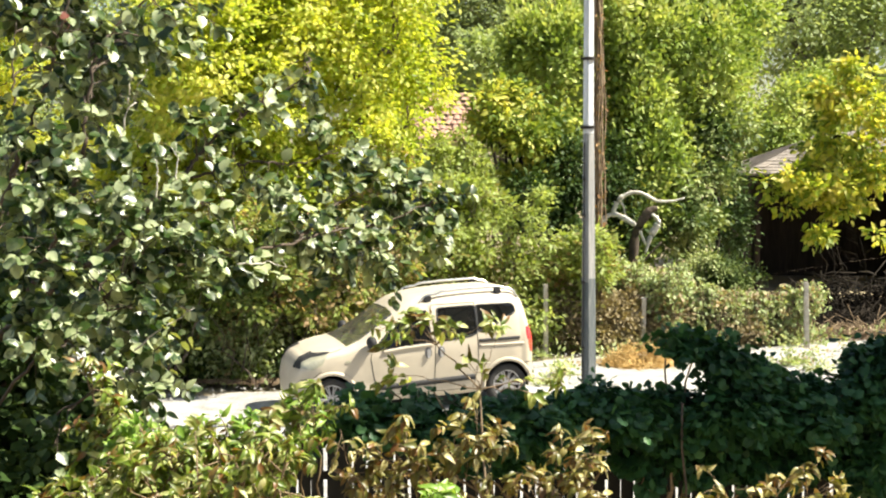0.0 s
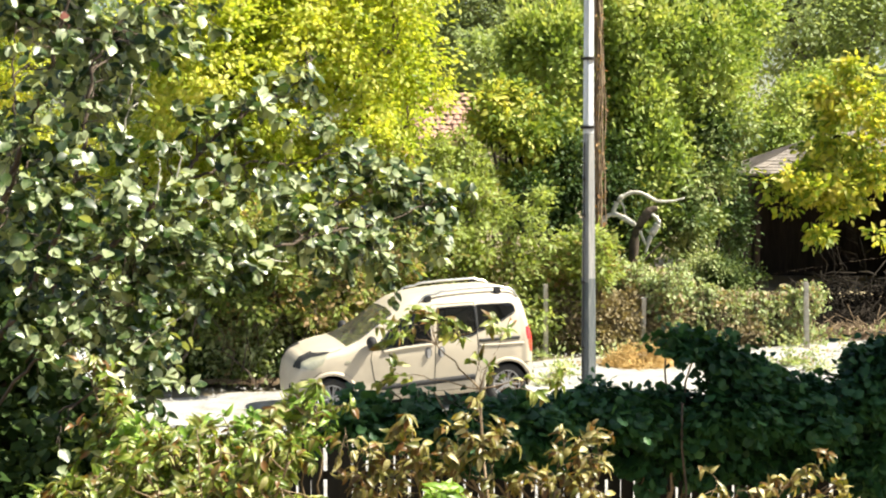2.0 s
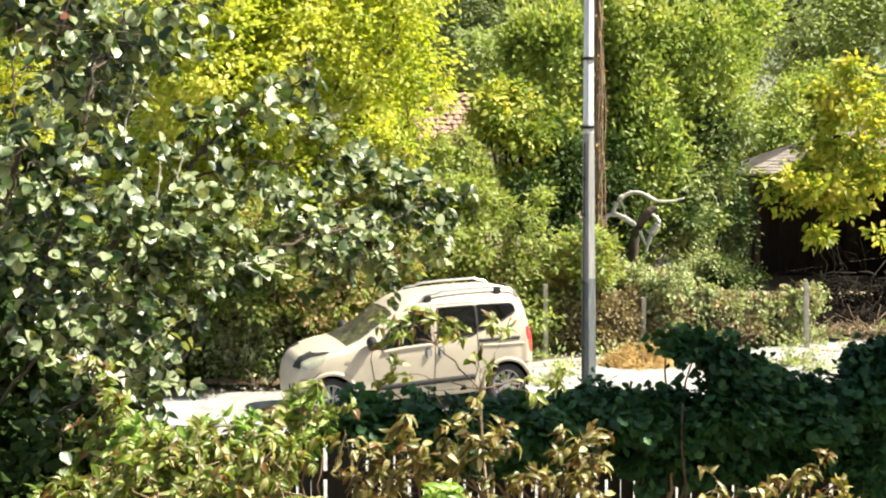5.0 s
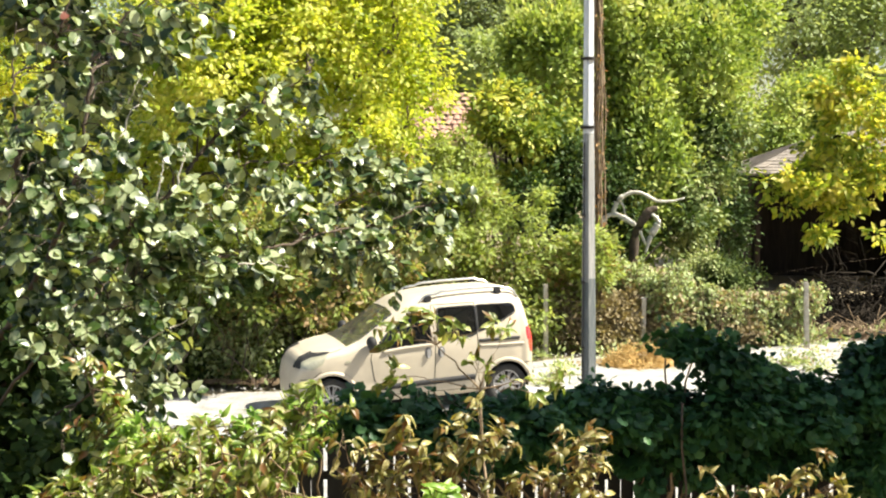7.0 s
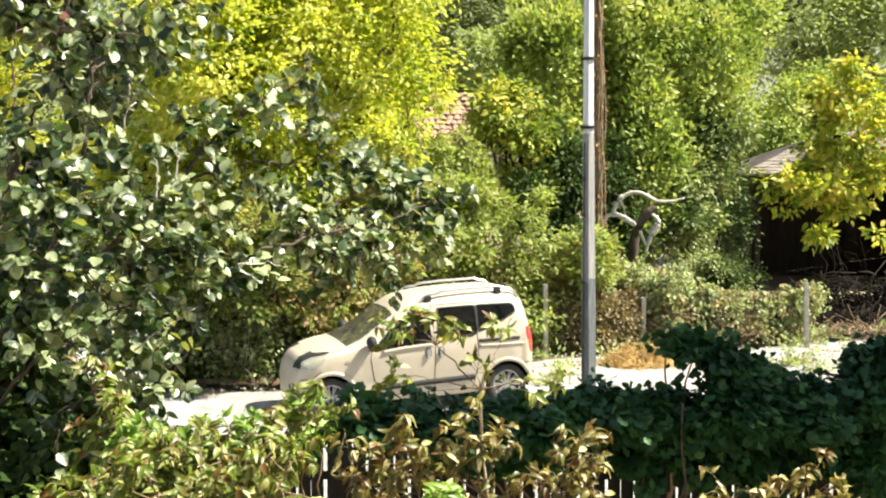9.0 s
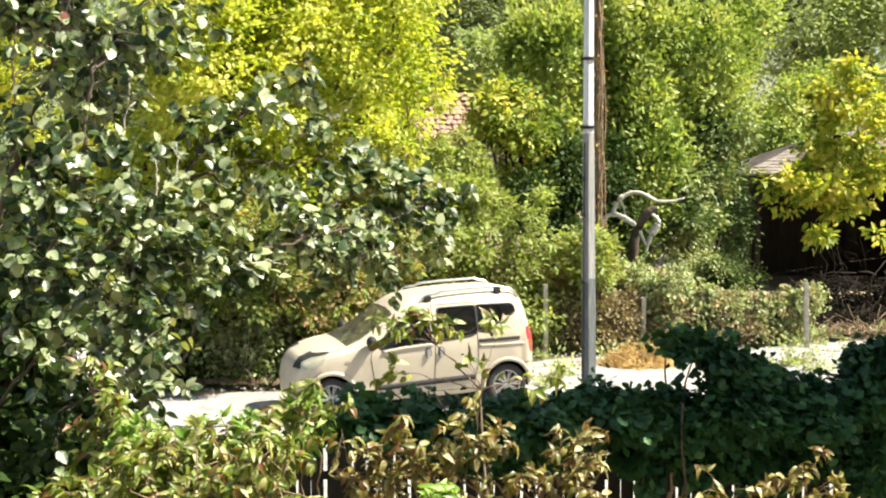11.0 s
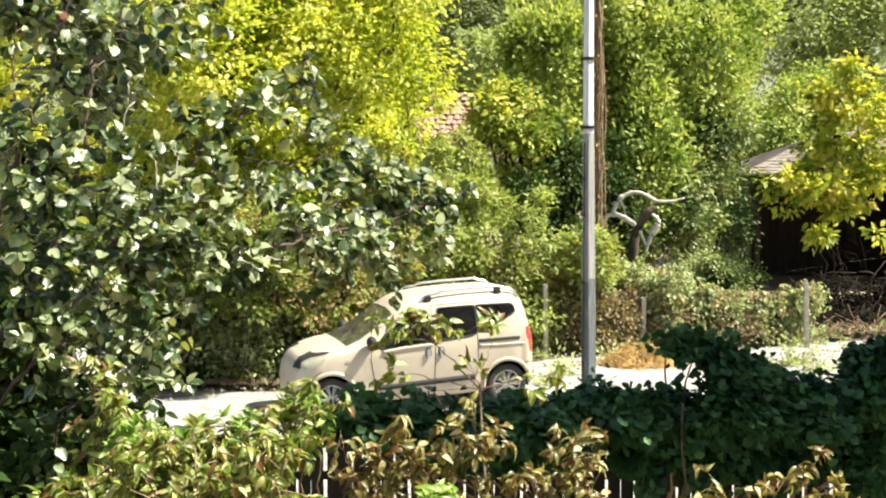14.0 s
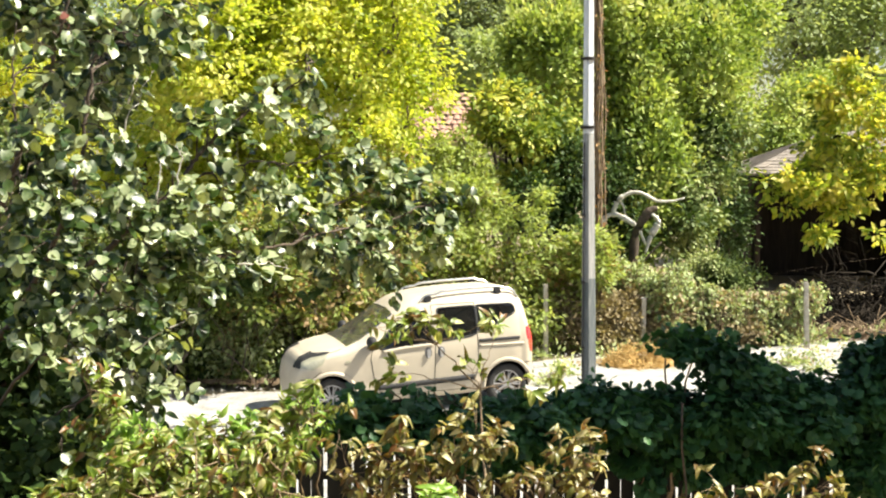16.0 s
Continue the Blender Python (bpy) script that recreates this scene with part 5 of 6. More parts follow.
def fence_creeper(name, seed, x0, x1, count, leaf, label):
    """Creeper that spills over the fence and hangs down in strands."""
    rng = np.random.default_rng(seed)
    top = np.array([(1.66, 1.24), (2.3, 1.34), (2.94, 1.45), (3.69, 1.45), (4.43, 1.28), (4.97, 1.09), (5.51, 0.89), (6.04, 0.77), (6.57, 0.94), (6.83, 1.15), (7.1, 1.02), (7.43, 0.81)])
    thing = empty(name, (x0 + x1) / 2, 26.7, 0)
    o = np.array(thing.location)
    wood, lp, la = [], [], []
    for _ in range(count):
        x = rng.uniform(x0, x1)
        swell = noise.noise((1.3 * x, 3.0, 0))
        y = 26.75 + 0.9 * swell + rng.normal(0, 0.12)
        z = np.interp(x, top[:, 0], top[:, 1]) - 0.05 + 0.20 * noise.noise((1.9 * x, 7.0, 0)) + 0.12 * noise.noise((6.0 * x, 9.0, 0)) + abs(rng.normal(0, 0.06))
        shoot = rng.random() < 0.16                       # young shoots stand up and arch over
        drop = 0.15 + 0.25 * rng.random() if shoot else min(z - 0.02, 0.2 + 1.1 * rng.random() ** 1.5)
        rise_up, lean, back = (rng.uniform(0.12, 0.34), rng.normal(0, 0.16), 0.1) if shoot else (0.10, rng.normal(0, 0.08), rng.uniform(0.1, 0.45))
        s = np.linspace(0, 1, 9)
        pts = np.column_stack([x + lean * s + np.cumsum(rng.normal(0, 0.022, 9)), y + back * (1 - s) ** 2 - 0.14 * np.sin(2.5 * s), z + rise_up * np.sin(3.1 * np.minimum(1, 1.9 * s)) - drop * s ** 1.5])
        wood.append(tube(pts - o, np.linspace(0.006, 0.002, 9), 3))
        m = int(36 * (0.35 + drop))
        tufts = rng.random(max(2, m // 7))
        u = np.clip(rng.choice(tufts, m) + rng.normal(0, 0.035, m), 0, 1)
        q = np.stack([np.interp(u, s, pts[:, k]) for k in range(3)], 1) + rng.normal(0, 0.042, (m, 3))
        lp.append(q)
        la.append(rng.normal(size=(m, 3)) * 0.8 + (0, -0.3, -0.7))
    v, f = joined(wood)
    part("stem", tri_mesh("stem", v, f, True), M_TWIG, thing)
    lp, la = np.concatenate(lp), np.concatenate(la)
    v, f = leaves(lp - o, la, SUNWARD * 0.6 + np.array([0, -0.35, 0.35]) + rng.normal(size=lp.shape) * 0.5, 0.074 * (0.6 + 0.9 * rng.random(len(lp))), LEAF_MID)
    part("foliage", tri_mesh("foliage", v, f), leaf, thing)
    tagged(thing, label, "creeper", "creepers on the roadside fence")


for _k, (_a, _b, _n) in enumerate([(2.9, 3.8, 65), (3.8, 4.9, 90), (4.9, 6.0, 90), (6.0, 6.75, 42), (6.72, 7.3, 20)]):
    fence_creeper("fence_creeper", 130 + _k, _a, _b, _n, L_CREEPER, "pale green creeper hanging over the roadside fence in strands")
fence_creeper("fence_creeper", 140, 1.5, 2.9, 70, L_ROADSIDE, "brown and green creeper over the fence behind the pole")


def dry_weeds():
    """Dry brown stalks standing in the foot of the fence."""
    rng = np.random.default_rng(21)
    chunks = []
    for _ in range(170):
        x = rng.uniform(1.0, 7.0)
        y = 26.35 + 0.12 * (x - 2) - 0.35 * rng.random()
        h = rng.uniform(0.3, 0.95)
        p = np.array([(x, y, -0.05), (x + rng.normal(0, 0.05), y, h * 0.5), (x + rng.normal(0, 0.13), y + rng.normal(0, 0.08), h)])
        chunks.append(tube(p, [0.005, 0.005, 0.003], 3))
    v, f = joined(chunks)
    tagged(part("dry_weeds", tri_mesh("dry_weeds", v, f), M_TWIG), "dry brown weed stalks along the fence", "weeds", kind="stuff")


dry_weeds()

for _k, _b in enumerate([(2.26, 26.2, 0.66, 0.27, 0.2, 0.42), (3.15, 26.2, 0.6, 0.37, 0.2, 0.47), (2.87, 26.0, 0.26, 0.21, 0.2, 0.21), (5.0, 26.95, 0.6, 0.7, 0.2, 0.5), (6.2, 26.95, 0.5, 0.7, 0.2, 0.45), (4.2, 27.0, 0.8, 0.6, 0.2, 0.5), (3.20, 26.61, 0.55, 0.58, 0.30, 0.51), (4.05, 26.60, 0.39, 0.62, 0.30, 0.45), (3.69, 26.73, 0.75, 0.75, 0.30, 0.38), (2.38, 26.31, 0.49, 0.37, 0.30, 0.42), (5.42, 26.79, 0.26, 0.64, 0.30, 0.24)]):
    tree("dry_brush", 120 + _k, (_b[0], _b[1], 0), [_b], L_DRY, 75, 44, 0.13, 0.085, LEAF_LOW, 0.012, 2, M_ROT, label="withered brown brush at the foot of the fence", category="brush", droop=0.6)


def verge_weeds():
    """Low green weeds scattered along the far edge of the road."""
    rng = np.random.default_rng(31)
    c = []
    for _ in range(80):
        x = rng.uniform(0.6, 10.0)
        mid, near, far = road_line(x)
        y = mid + far + rng.normal(-0.15, 0.35)
        c.append((x, y, 0.03 + rise(x, y)))
    c = np.array(c)
    p, along, up, sz = crown_leaves(rng, c, np.tile([0.0, 0, 1.0], (len(c), 1)), 34, 0.11, 0.09, -0.4)
    p[:, 2] = np.maximum(p[:, 2], c[0, 2] - 0.05)
    v, f = leaves(p, along, up, sz, LEAF_LOW)
    tagged(part("verge_weeds", tri_mesh("verge_weeds", v, f), L_CREEPER), "low green weeds along the edge of the road", "weeds", kind="stuff")


verge_weeds()
_w = np.array([(6.72, 30.86, 0.91), (7.58, 30.87, 1.06), (8.56, 30.88, 1.21), (9.64, 30.89, 1.37), (10.65, 30.90, 1.45)])
v, f = tube(_w, [0.0016] * 5, 5)
tagged(part("wire", tri_mesh("wire", v, f, True), M_WIRE), "thin rusty wire stretched before the shed", "wire")


# ---------------------------------------------------------------- near plants that sway
SWAYS = []                                               # (part, base, reach, tip shifts in x and z over time)


def bough(thing, name, rng, base, tip, twigs, per, size, shape, leaf, single, singles=9, thick=0.02, twig_len=0.5, start=0.3, arch=0.06, droop=0.5, wood=None, sunny=0.8):
    """A bough from base to tip with side twigs, its leaves set along the twigs; a few leaves are pieces of their own."""
    origin = np.array(thing.location)
    base, tip = np.array(base, float), np.array(tip, float)
    r = tip - base
    n = 9
    s = np.linspace(0, 1, n)
    length = np.linalg.norm(r)
    axis = s[:, None] * r + rng.normal(0, 0.03 * length, (n, 3)) * np.sin(np.pi * s)[:, None]
    axis[:, 2] += arch * length * 4 * s * (1 - s)
    chunks = [tube(axis, np.linspace(thick, thick * 0.22, n), 6)]
    lp, la, lu = [], [], []
    for k in range(twigs):
        face = rng.normal(size=3) * 0.42                  # the leaves of a twig turn much the same way
        t = start + (1 - start) * (k + rng.random()) / twigs
        a = np.array([np.interp(t, s, axis[:, j]) for j in range(3)])
        d = unit(unit(r) * 0.55 + rng.normal(size=3) * 0.7 + (0, 0, 0.12))
        ln = twig_len * (0.5 + 0.8 * rng.random()) * (1.15 - 0.5 * t)
        q = np.linspace(0, 1, 6)
        pts = a + d * ln * q[:, None] + rng.normal(0, 0.025 * ln, (6, 3)) * q[:, None]
        pts[:, 2] -= 0.18 * ln * q ** 2
        chunks.append(tube(pts, np.linspace(thick * 0.28, 0.0018, 6), 4))
        m = max(3, int(per * (0.4 + 1.2 * rng.random())))
        u = np.clip(1 - 0.62 * ((np.arange(m) + rng.random(m)) / m) ** 1.7, 0.08, 1.0)
        p = np.stack([np.interp(u, q, pts[:, j]) for j in range(3)], 1)
        out = rng.normal(size=(m, 3))
        out -= (out @ d)[:, None] * d
        al = unit(out) * 0.9 + d * 0.55
        al[:, 2] -= droop * (0.4 + 0.8 * rng.random(m))
        lp.append(p), la.append(al)
        lu.append(np.array([0, -0.15 - 0.5 * sunny, 0.30]) + SUNWARD * sunny + face + rng.normal(size=(m, 3)) * 0.3)
    lp, la, lu = np.concatenate(lp), np.concatenate(la), np.concatenate(lu)
    sz = size * (0.6 + 0.65 * rng.random(len(lp)))
    v, f = joined(chunks)
    limb_part = part(name, tri_mesh(name, v, f, True), wood or M_TWIG, thing)
    limb_part.location = base - origin
    front = np.argsort(lp[:, 1])
    own = front[: 3 * singles : 3]
    rest = np.setdiff1d(np.arange(len(lp)), own)
    v, f = leaves(lp[rest], la[rest], lu[rest], sz[rest], shape)
    part("foliage", tri_mesh("foliage", v, f, True), leaf, limb_part)
    for i in own:
        piece = part("leaf", single, None, limb_part)
        piece.matrix_basis = place_leaf(lp[i], la[i], lu[i], sz[i])
    return limb_part, base - origin, r


def near_tree():
    rng = np.random.default_rng(101)
    x, y = -2.95, 8.5
    thing = empty("broadleaf_tree", x, y, 0)
    o = np.array([x, y, 0.0])
    wood = [limb((0, 0, -0.1), (0.1, -0.1, 3.2), 0.13, 0.10, rng, 0.05, 8, sides=9), limb((0.1, -0.1, 3.2), (0.45, 0.1, 7.0), 0.10, 0.03, rng, 0.06, 8, sides=8)]
    v, f = joined(wood)
    part("trunk", tri_mesh("trunk", v, f, True), M_BARK, thing)
    single = single_leaf(LEAF_ROUND, L_NEAR)
    # main limbs: way points and thickness at both ends
    limbs = [
             ([(-2.67, 7.9, 2.97), (-2.47, 7.7, 3.43), (-2.28, 7.5, 3.71), (-2.18, 7.4, 3.93), (-2.1, 7.35, 4.09), (-2.0, 7.3, 4.34), (-1.93, 7.3, 4.55), (-1.86, 7.3, 4.75)], 0.022, 0.006),
             ([(-2.19, 7.4, 3.93), (-2.22, 7.4, 4.12), (-2.22, 7.4, 4.36), (-2.2, 7.4, 4.56)], 0.009, 0.003),
             ([(-2.75, 8.1, 2.49), (-2.38, 7.9, 2.97), (-2.11, 7.7, 3.4), (-1.98, 7.6, 3.66), (-1.92, 7.6, 3.87), (-1.9, 7.6, 4.1), (-1.86, 7.6, 4.37), (-1.7, 7.6, 4.6), (-1.47, 7.6, 4.75)], 0.018, 0.005),
             ([(-2.71, 8.0, 2.7), (-2.19, 7.8, 3.11), (-1.8, 7.6, 3.37), (-1.57, 7.6, 3.59), (-1.42, 7.7, 3.72), (-1.36, 7.8, 3.84), (-1.26, 7.9, 3.98), (-1.09, 8.0, 4.11), (-0.91, 8.1, 4.22), (-0.76, 8.2, 4.34)], 0.02, 0.004),
             ([(-1.45, 7.7, 3.7), (-1.31, 7.8, 3.77), (-1.17, 7.9, 3.82), (-1.01, 8.0, 3.83), (-0.82, 8.1, 3.82), (-0.6, 8.2, 3.88)], 0.01, 0.003),
             ([(-2.79, 8.2, 2.27), (-2.29, 8.0, 2.8), (-1.87, 7.9, 3.1), (-1.53, 7.9, 3.26), (-1.24, 8.1, 3.29), (-0.89, 8.5, 3.34), (-0.65, 8.9, 3.4), (-0.38, 9.3, 3.41), (-0.09, 9.6, 3.52)], 0.013, 0.005),
             ([(-0.89, 8.5, 3.34), (-0.72, 8.9, 3.5), (-0.53, 9.3, 3.65), (-0.24, 9.6, 3.72)], 0.01, 0.004),
             ([(-2.72, 8.0, 2.11), (-2.33, 7.6, 2.64), (-2.06, 7.4, 2.86), (-1.82, 7.3, 2.99), (-1.64, 7.2, 3.18)], 0.012, 0.004),
             ([(-2.72, 8.0, 2.11), (-2.24, 7.7, 2.37), (-1.87, 7.6, 2.61), (-1.68, 7.7, 2.7), (-1.52, 7.8, 2.63)], 0.012, 0.004)]
    nodes = []
    for pts, r0, r1 in limbs:
        pts = np.array(pts)
        s = np.linspace(0, len(pts) - 1, 6 * len(pts))
        fine = np.stack([np.interp(s, range(len(pts)), pts[:, k]) for k in range(3)], 1)
        fine[1:-1] = (fine[:-2] + 2 * fine[1:-1] + fine[2:]) / 4 + rng.normal(0, 0.006, fine[1:-1].shape)
        v, f = tube(fine - o, np.linspace(r0, r1, len(fine)), 7)
        part("limb", tri_mesh("limb", v, f, True), M_ROT, thing)
        nodes.append(fine)
    nodes = np.concatenate(nodes)

    def root(tip):
        """Where the bough to this tip leaves its limb: a little lower and nearer the trunk."""
        d = nodes - np.array(tip)
        far = np.linalg.norm(d, axis=1) + 0.5 * np.maximum(0, d[:, 2]) + 0.5 * np.maximum(0, d[:, 0])
        far[np.linalg.norm(d, axis=1) < 0.10] = 9
        return nodes[np.argmin(far)]

    # sunlit sprays in front: the tip and the number of twigs of each
    sprays = [
            ((-2.05, 7.1, 4.56), 4), ((-2.03, 7.1, 4.44), 5), ((-1.91, 7.2, 4.53), 4), ((-1.76, 7.2, 4.44), 5), ((-1.69, 7.3, 4.49), 4), ((-1.89, 7.2, 4.33), 5), ((-1.99, 7.1, 4.15), 4), ((-2.13, 7.1, 4.12), 3),
            ((-1.92, 7.2, 3.96), 5), ((-1.91, 7.2, 3.85), 4), ((-2.12, 7.0, 3.88), 5), ((-2.01, 7.1, 3.74), 5), ((-1.83, 7.2, 3.74), 4), ((-1.72, 7.3, 3.73), 4), ((-1.67, 7.4, 3.91), 4), ((-1.77, 7.4, 4.03), 4),
            ((-1.46, 7.4, 3.98), 4), ((-1.44, 7.5, 3.79), 4), ((-1.63, 7.4, 3.83), 3), ((-1.48, 7.4, 4.65), 4), ((-1.37, 7.6, 4.51), 4), ((-1.23, 7.8, 4.58), 4), ((-1.31, 7.7, 4.64), 4), ((-1.33, 7.6, 4.13), 5),
            ((-1.24, 7.7, 4.11), 5), ((-1.11, 7.8, 4.13), 5), ((-1.0, 7.9, 4.23), 5), ((-1.14, 7.8, 3.94), 5), ((-1.29, 7.7, 4.02), 4), ((-0.93, 8.0, 4.11), 4), ((-0.8, 8.1, 4.27), 5), ((-0.77, 8.2, 4.14), 4),
            ((-0.73, 8.2, 3.98), 4), ((-0.58, 8.2, 3.92), 4), ((-0.63, 8.2, 3.82), 4), ((-1.08, 7.9, 3.75), 4), ((-0.98, 8.0, 3.66), 5), ((-0.9, 8.1, 3.79), 4), ((-1.87, 7.1, 3.64), 5), ((-0.94, 8.3, 3.57), 4),
            ((-1.11, 8.1, 3.64), 4), ((-1.97, 7.1, 3.66), 6), ((-2.1, 7.0, 3.58), 6), ((-2.0, 7.0, 3.48), 6), ((-1.89, 7.1, 3.46), 6), ((-1.85, 7.1, 3.29), 6), ((-1.94, 7.1, 3.21), 5), ((-1.59, 7.2, 3.56), 6),
            ((-1.49, 7.2, 3.43), 7), ((-1.57, 7.2, 3.38), 6), ((-1.41, 7.3, 3.58), 6), ((-1.31, 7.3, 3.46), 7), ((-1.24, 7.4, 3.63), 6), ((-1.27, 7.4, 3.39), 6), ((-1.4, 7.3, 3.33), 5), ((-1.33, 7.4, 3.27), 5),
            ((-1.16, 7.6, 3.55), 6), ((-1.12, 7.7, 3.37), 6), ((-1.12, 7.8, 3.2), 6), ((-1.03, 7.8, 3.29), 5), ((-1.66, 7.2, 3.64), 5), ((-1.75, 7.2, 3.6), 5), ((-2.13, 7.0, 3.31), 6), ((-2.07, 7.0, 3.73), 5),
            ((-1.46, 7.3, 3.67), 5), ((-1.19, 7.7, 3.7), 4), ((-1.76, 7.1, 3.47), 4), ((-1.21, 7.6, 3.25), 5), ((-1.71, 7.1, 3.3), 3), ((-2.03, 7.0, 3.08), 5), ((-2.11, 7.0, 3.05), 5), ((-2.04, 7.0, 2.97), 5),
            ((-1.88, 7.1, 3.07), 4), ((-1.83, 7.2, 2.8), 4), ((-1.76, 7.2, 3.07), 5), ((-1.68, 7.2, 3.01), 4), ((-2.02, 7.0, 2.85), 5), ((-1.56, 7.5, 2.64), 5), ((-1.41, 7.6, 2.61), 4),
            ((-1.64, 7.5, 2.73), 4), ((-1.91, 7.1, 3.13), 4), ((-1.5, 7.3, 3.21), 4), ((-1.56, 7.3, 3.09), 2), ((-1.47, 7.5, 2.9), 2),
            ((-1.36, 7.5, 3.08), 3), ((-1.96, 7.1, 2.41), 2)]
    for k, (tip, twigs) in enumerate(sprays):
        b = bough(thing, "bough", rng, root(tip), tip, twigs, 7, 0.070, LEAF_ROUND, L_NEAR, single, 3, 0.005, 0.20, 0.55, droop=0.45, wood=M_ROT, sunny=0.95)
        SWAYS.append((*b, "crest" if tip[2] > 4.15 else "tree", 7.5, k))
    # the long limb that reaches out over the road
    outer = [
            ((-0.46, 9.3, 3.68), 7), ((-0.51, 9.2, 3.76), 6), ((-0.24, 9.6, 3.71), 7), ((-0.16, 9.6, 3.62), 6), ((-0.32, 9.5, 3.59), 6), ((0.02, 9.8, 3.52), 7), ((-0.13, 9.7, 3.49), 6), ((-0.34, 9.4, 3.49), 6),
            ((-0.83, 8.7, 3.42), 6), ((-0.66, 9.0, 3.41), 6), ((-0.53, 9.2, 3.39), 5), ((-0.37, 9.4, 3.38), 6), ((-0.79, 8.8, 3.32), 5), ((-0.59, 9.1, 3.26), 5), ((-0.51, 9.2, 3.21), 6), ((-0.34, 9.4, 3.2), 6),
            ((-0.45, 9.3, 3.12), 6), ((-0.03, 9.7, 3.37), 5), ((-0.69, 8.9, 3.06), 4), ((-0.66, 9.0, 3.62), 4), ((-0.32, 9.4, 3.05), 4), ((-0.17, 9.6, 3.29), 5), ((-0.02, 9.8, 3.18), 4), ((-0.9, 8.6, 3.43), 4)]
    for k, (tip, twigs) in enumerate(outer):
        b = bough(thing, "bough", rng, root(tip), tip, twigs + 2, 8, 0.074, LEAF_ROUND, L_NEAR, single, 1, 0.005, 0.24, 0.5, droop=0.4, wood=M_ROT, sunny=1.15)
        SWAYS.append((*b, "still", 9.5, k))
    # boughs deeper in the crown
    inner = [
            ((-2.09, 8.7, 4.44), 5), ((-2.06, 8.8, 4.29), 6), ((-2.13, 8.7, 4.22), 5), ((-2.03, 8.9, 4.44), 5), ((-1.91, 8.9, 4.52), 4), ((-1.79, 9.0, 4.6), 5), ((-1.72, 9.0, 4.51), 4), ((-2.16, 8.6, 4.01), 5),
            ((-2.41, 8.4, 3.75), 4), ((-2.51, 8.4, 3.98), 3), ((-2.21, 8.7, 4.59), 3), ((-1.44, 8.8, 3.86), 4), ((-0.86, 9.1, 4.41), 3), ((-0.71, 9.2, 3.77), 5), ((-0.88, 9.4, 3.31), 5), ((-1.19, 9.0, 3.59), 3),
            ((-1.91, 8.5, 3.17), 6), ((-2.49, 8.4, 3.31), 4), ((-2.12, 8.5, 3.03), 6), ((-1.8, 8.6, 2.95), 5), ((-2.36, 8.4, 2.98), 5), ((-1.84, 8.6, 2.78), 4), ((-2.57, 8.4, 2.59), 5), ((-2.11, 8.5, 2.45), 4),
            ((-1.07, 8.9, 4.14), 4), ((-2.29, 8.6, 4.32), 4)]
    for k, (tip, twigs) in enumerate(inner):
        b = bough(thing, "bough", rng, root(tip), tip, twigs, 9, 0.072, LEAF_ROUND, L_NEAR, single, 0, 0.006, 0.26, 0.4, droop=0.5, wood=M_ROT, sunny=0.1)
        SWAYS.append((*b, "tree", 9.0, k + 40))
    # the leafy mass behind, and an unseen crown top added to shade it
    for blobs, count in (([(-2.77, 9.6, 4.81, 0.23, 0.3, 0.13), (-2.29, 9.6, 4.43, 0.14, 0.3, 0.17), (-2.34, 9.5, 4.13, 0.1, 0.3, 0.15), (-1.95, 9.7, 4.61, 0.12, 0.3, 0.07), (-2.67, 9.3, 3.65, 0.11, 0.3, 0.11), (-2.66, 9.2, 3.14, 0.18, 0.35, 0.15), (-2.15, 9.2, 2.95, 0.26, 0.35, 0.15), (-2.75, 9.1, 2.64, 0.12, 0.35, 0.2), (-1.93, 9.2, 2.68, 0.12, 0.3, 0.18), (-2.62, 9.0, 2.21, 0.25, 0.35, 0.21)], 200), ([(-1.9, 8.7, 5.7, 0.6, 0.5, 0.4), (-1.2, 8.8, 5.8, 0.6, 0.5, 0.4), (-0.7, 8.9, 5.95, 0.45, 0.4, 0.35), (-2.5, 8.7, 5.6, 0.5, 0.5, 0.4), (-1.6, 8.1, 5.6, 0.7, 0.35, 0.35), (-2.4, 8.0, 5.6, 0.6, 0.35, 0.35), (-1.6, 8.9, 6.7, 0.9, 0.7, 0.6)], 520)):
        mass, out = clump_points(rng, blobs, count)
        p, al, up, sz = crown_leaves(rng, mass - o, out, 26, 0.12, 0.085, 0.6)
        v, f = leaves(p, al, up, sz, LEAF_ROUND)
        part("inner_foliage", tri_mesh("inner_foliage", v, f, True), L_NEAR, thing)
    for k, (start, tip) in enumerate([((-1.67, 7.35, 3.96), (-1.51, 7.35, 4.32)), ((-1.62, 7.35, 4.14), (-1.57, 7.3, 4.3)), ((-1.47, 7.3, 3.65), (-1.46, 7.3, 3.85)), ((-1.61, 7.35, 2.86), (-1.3, 7.4, 3.08)), ((-1.38, 7.4, 3.71), (-1.37, 7.4, 3.94)), ((-1.1, 7.6, 3.29), (-0.85, 7.8, 3.27))]):
        b = bough(thing, "bare_twig", rng, start, tip, 2, 3, 0.04, LEAF_ROUND, L_NEAR, single, 0, 0.006, 0.10, 0.5, 0.03, wood=M_DEAD)
        SWAYS.append((*b, "tree", 7.3, k + 60))
    withered = single_leaf(LEAF_ROUND, L_WITHERED)
    for k in range(5):                                    # a spray of withered red-brown leaves
        q = np.array((-1.85, 7.05, 4.55)) - o + rng.normal(0, 0.012, 3)
        part("withered_leaf", withered, None, thing, "withered red-brown leaf").matrix_basis = place_leaf(q, rng.normal(size=3) + (0, 0, -0.6), np.array([0.5, -0.6, 0.6]) + 0.3 * rng.normal(size=3), 0.042)
    tagged(thing, "broad-leaved tree with glossy dark green leaves in strong sun", "tree")


near_tree()


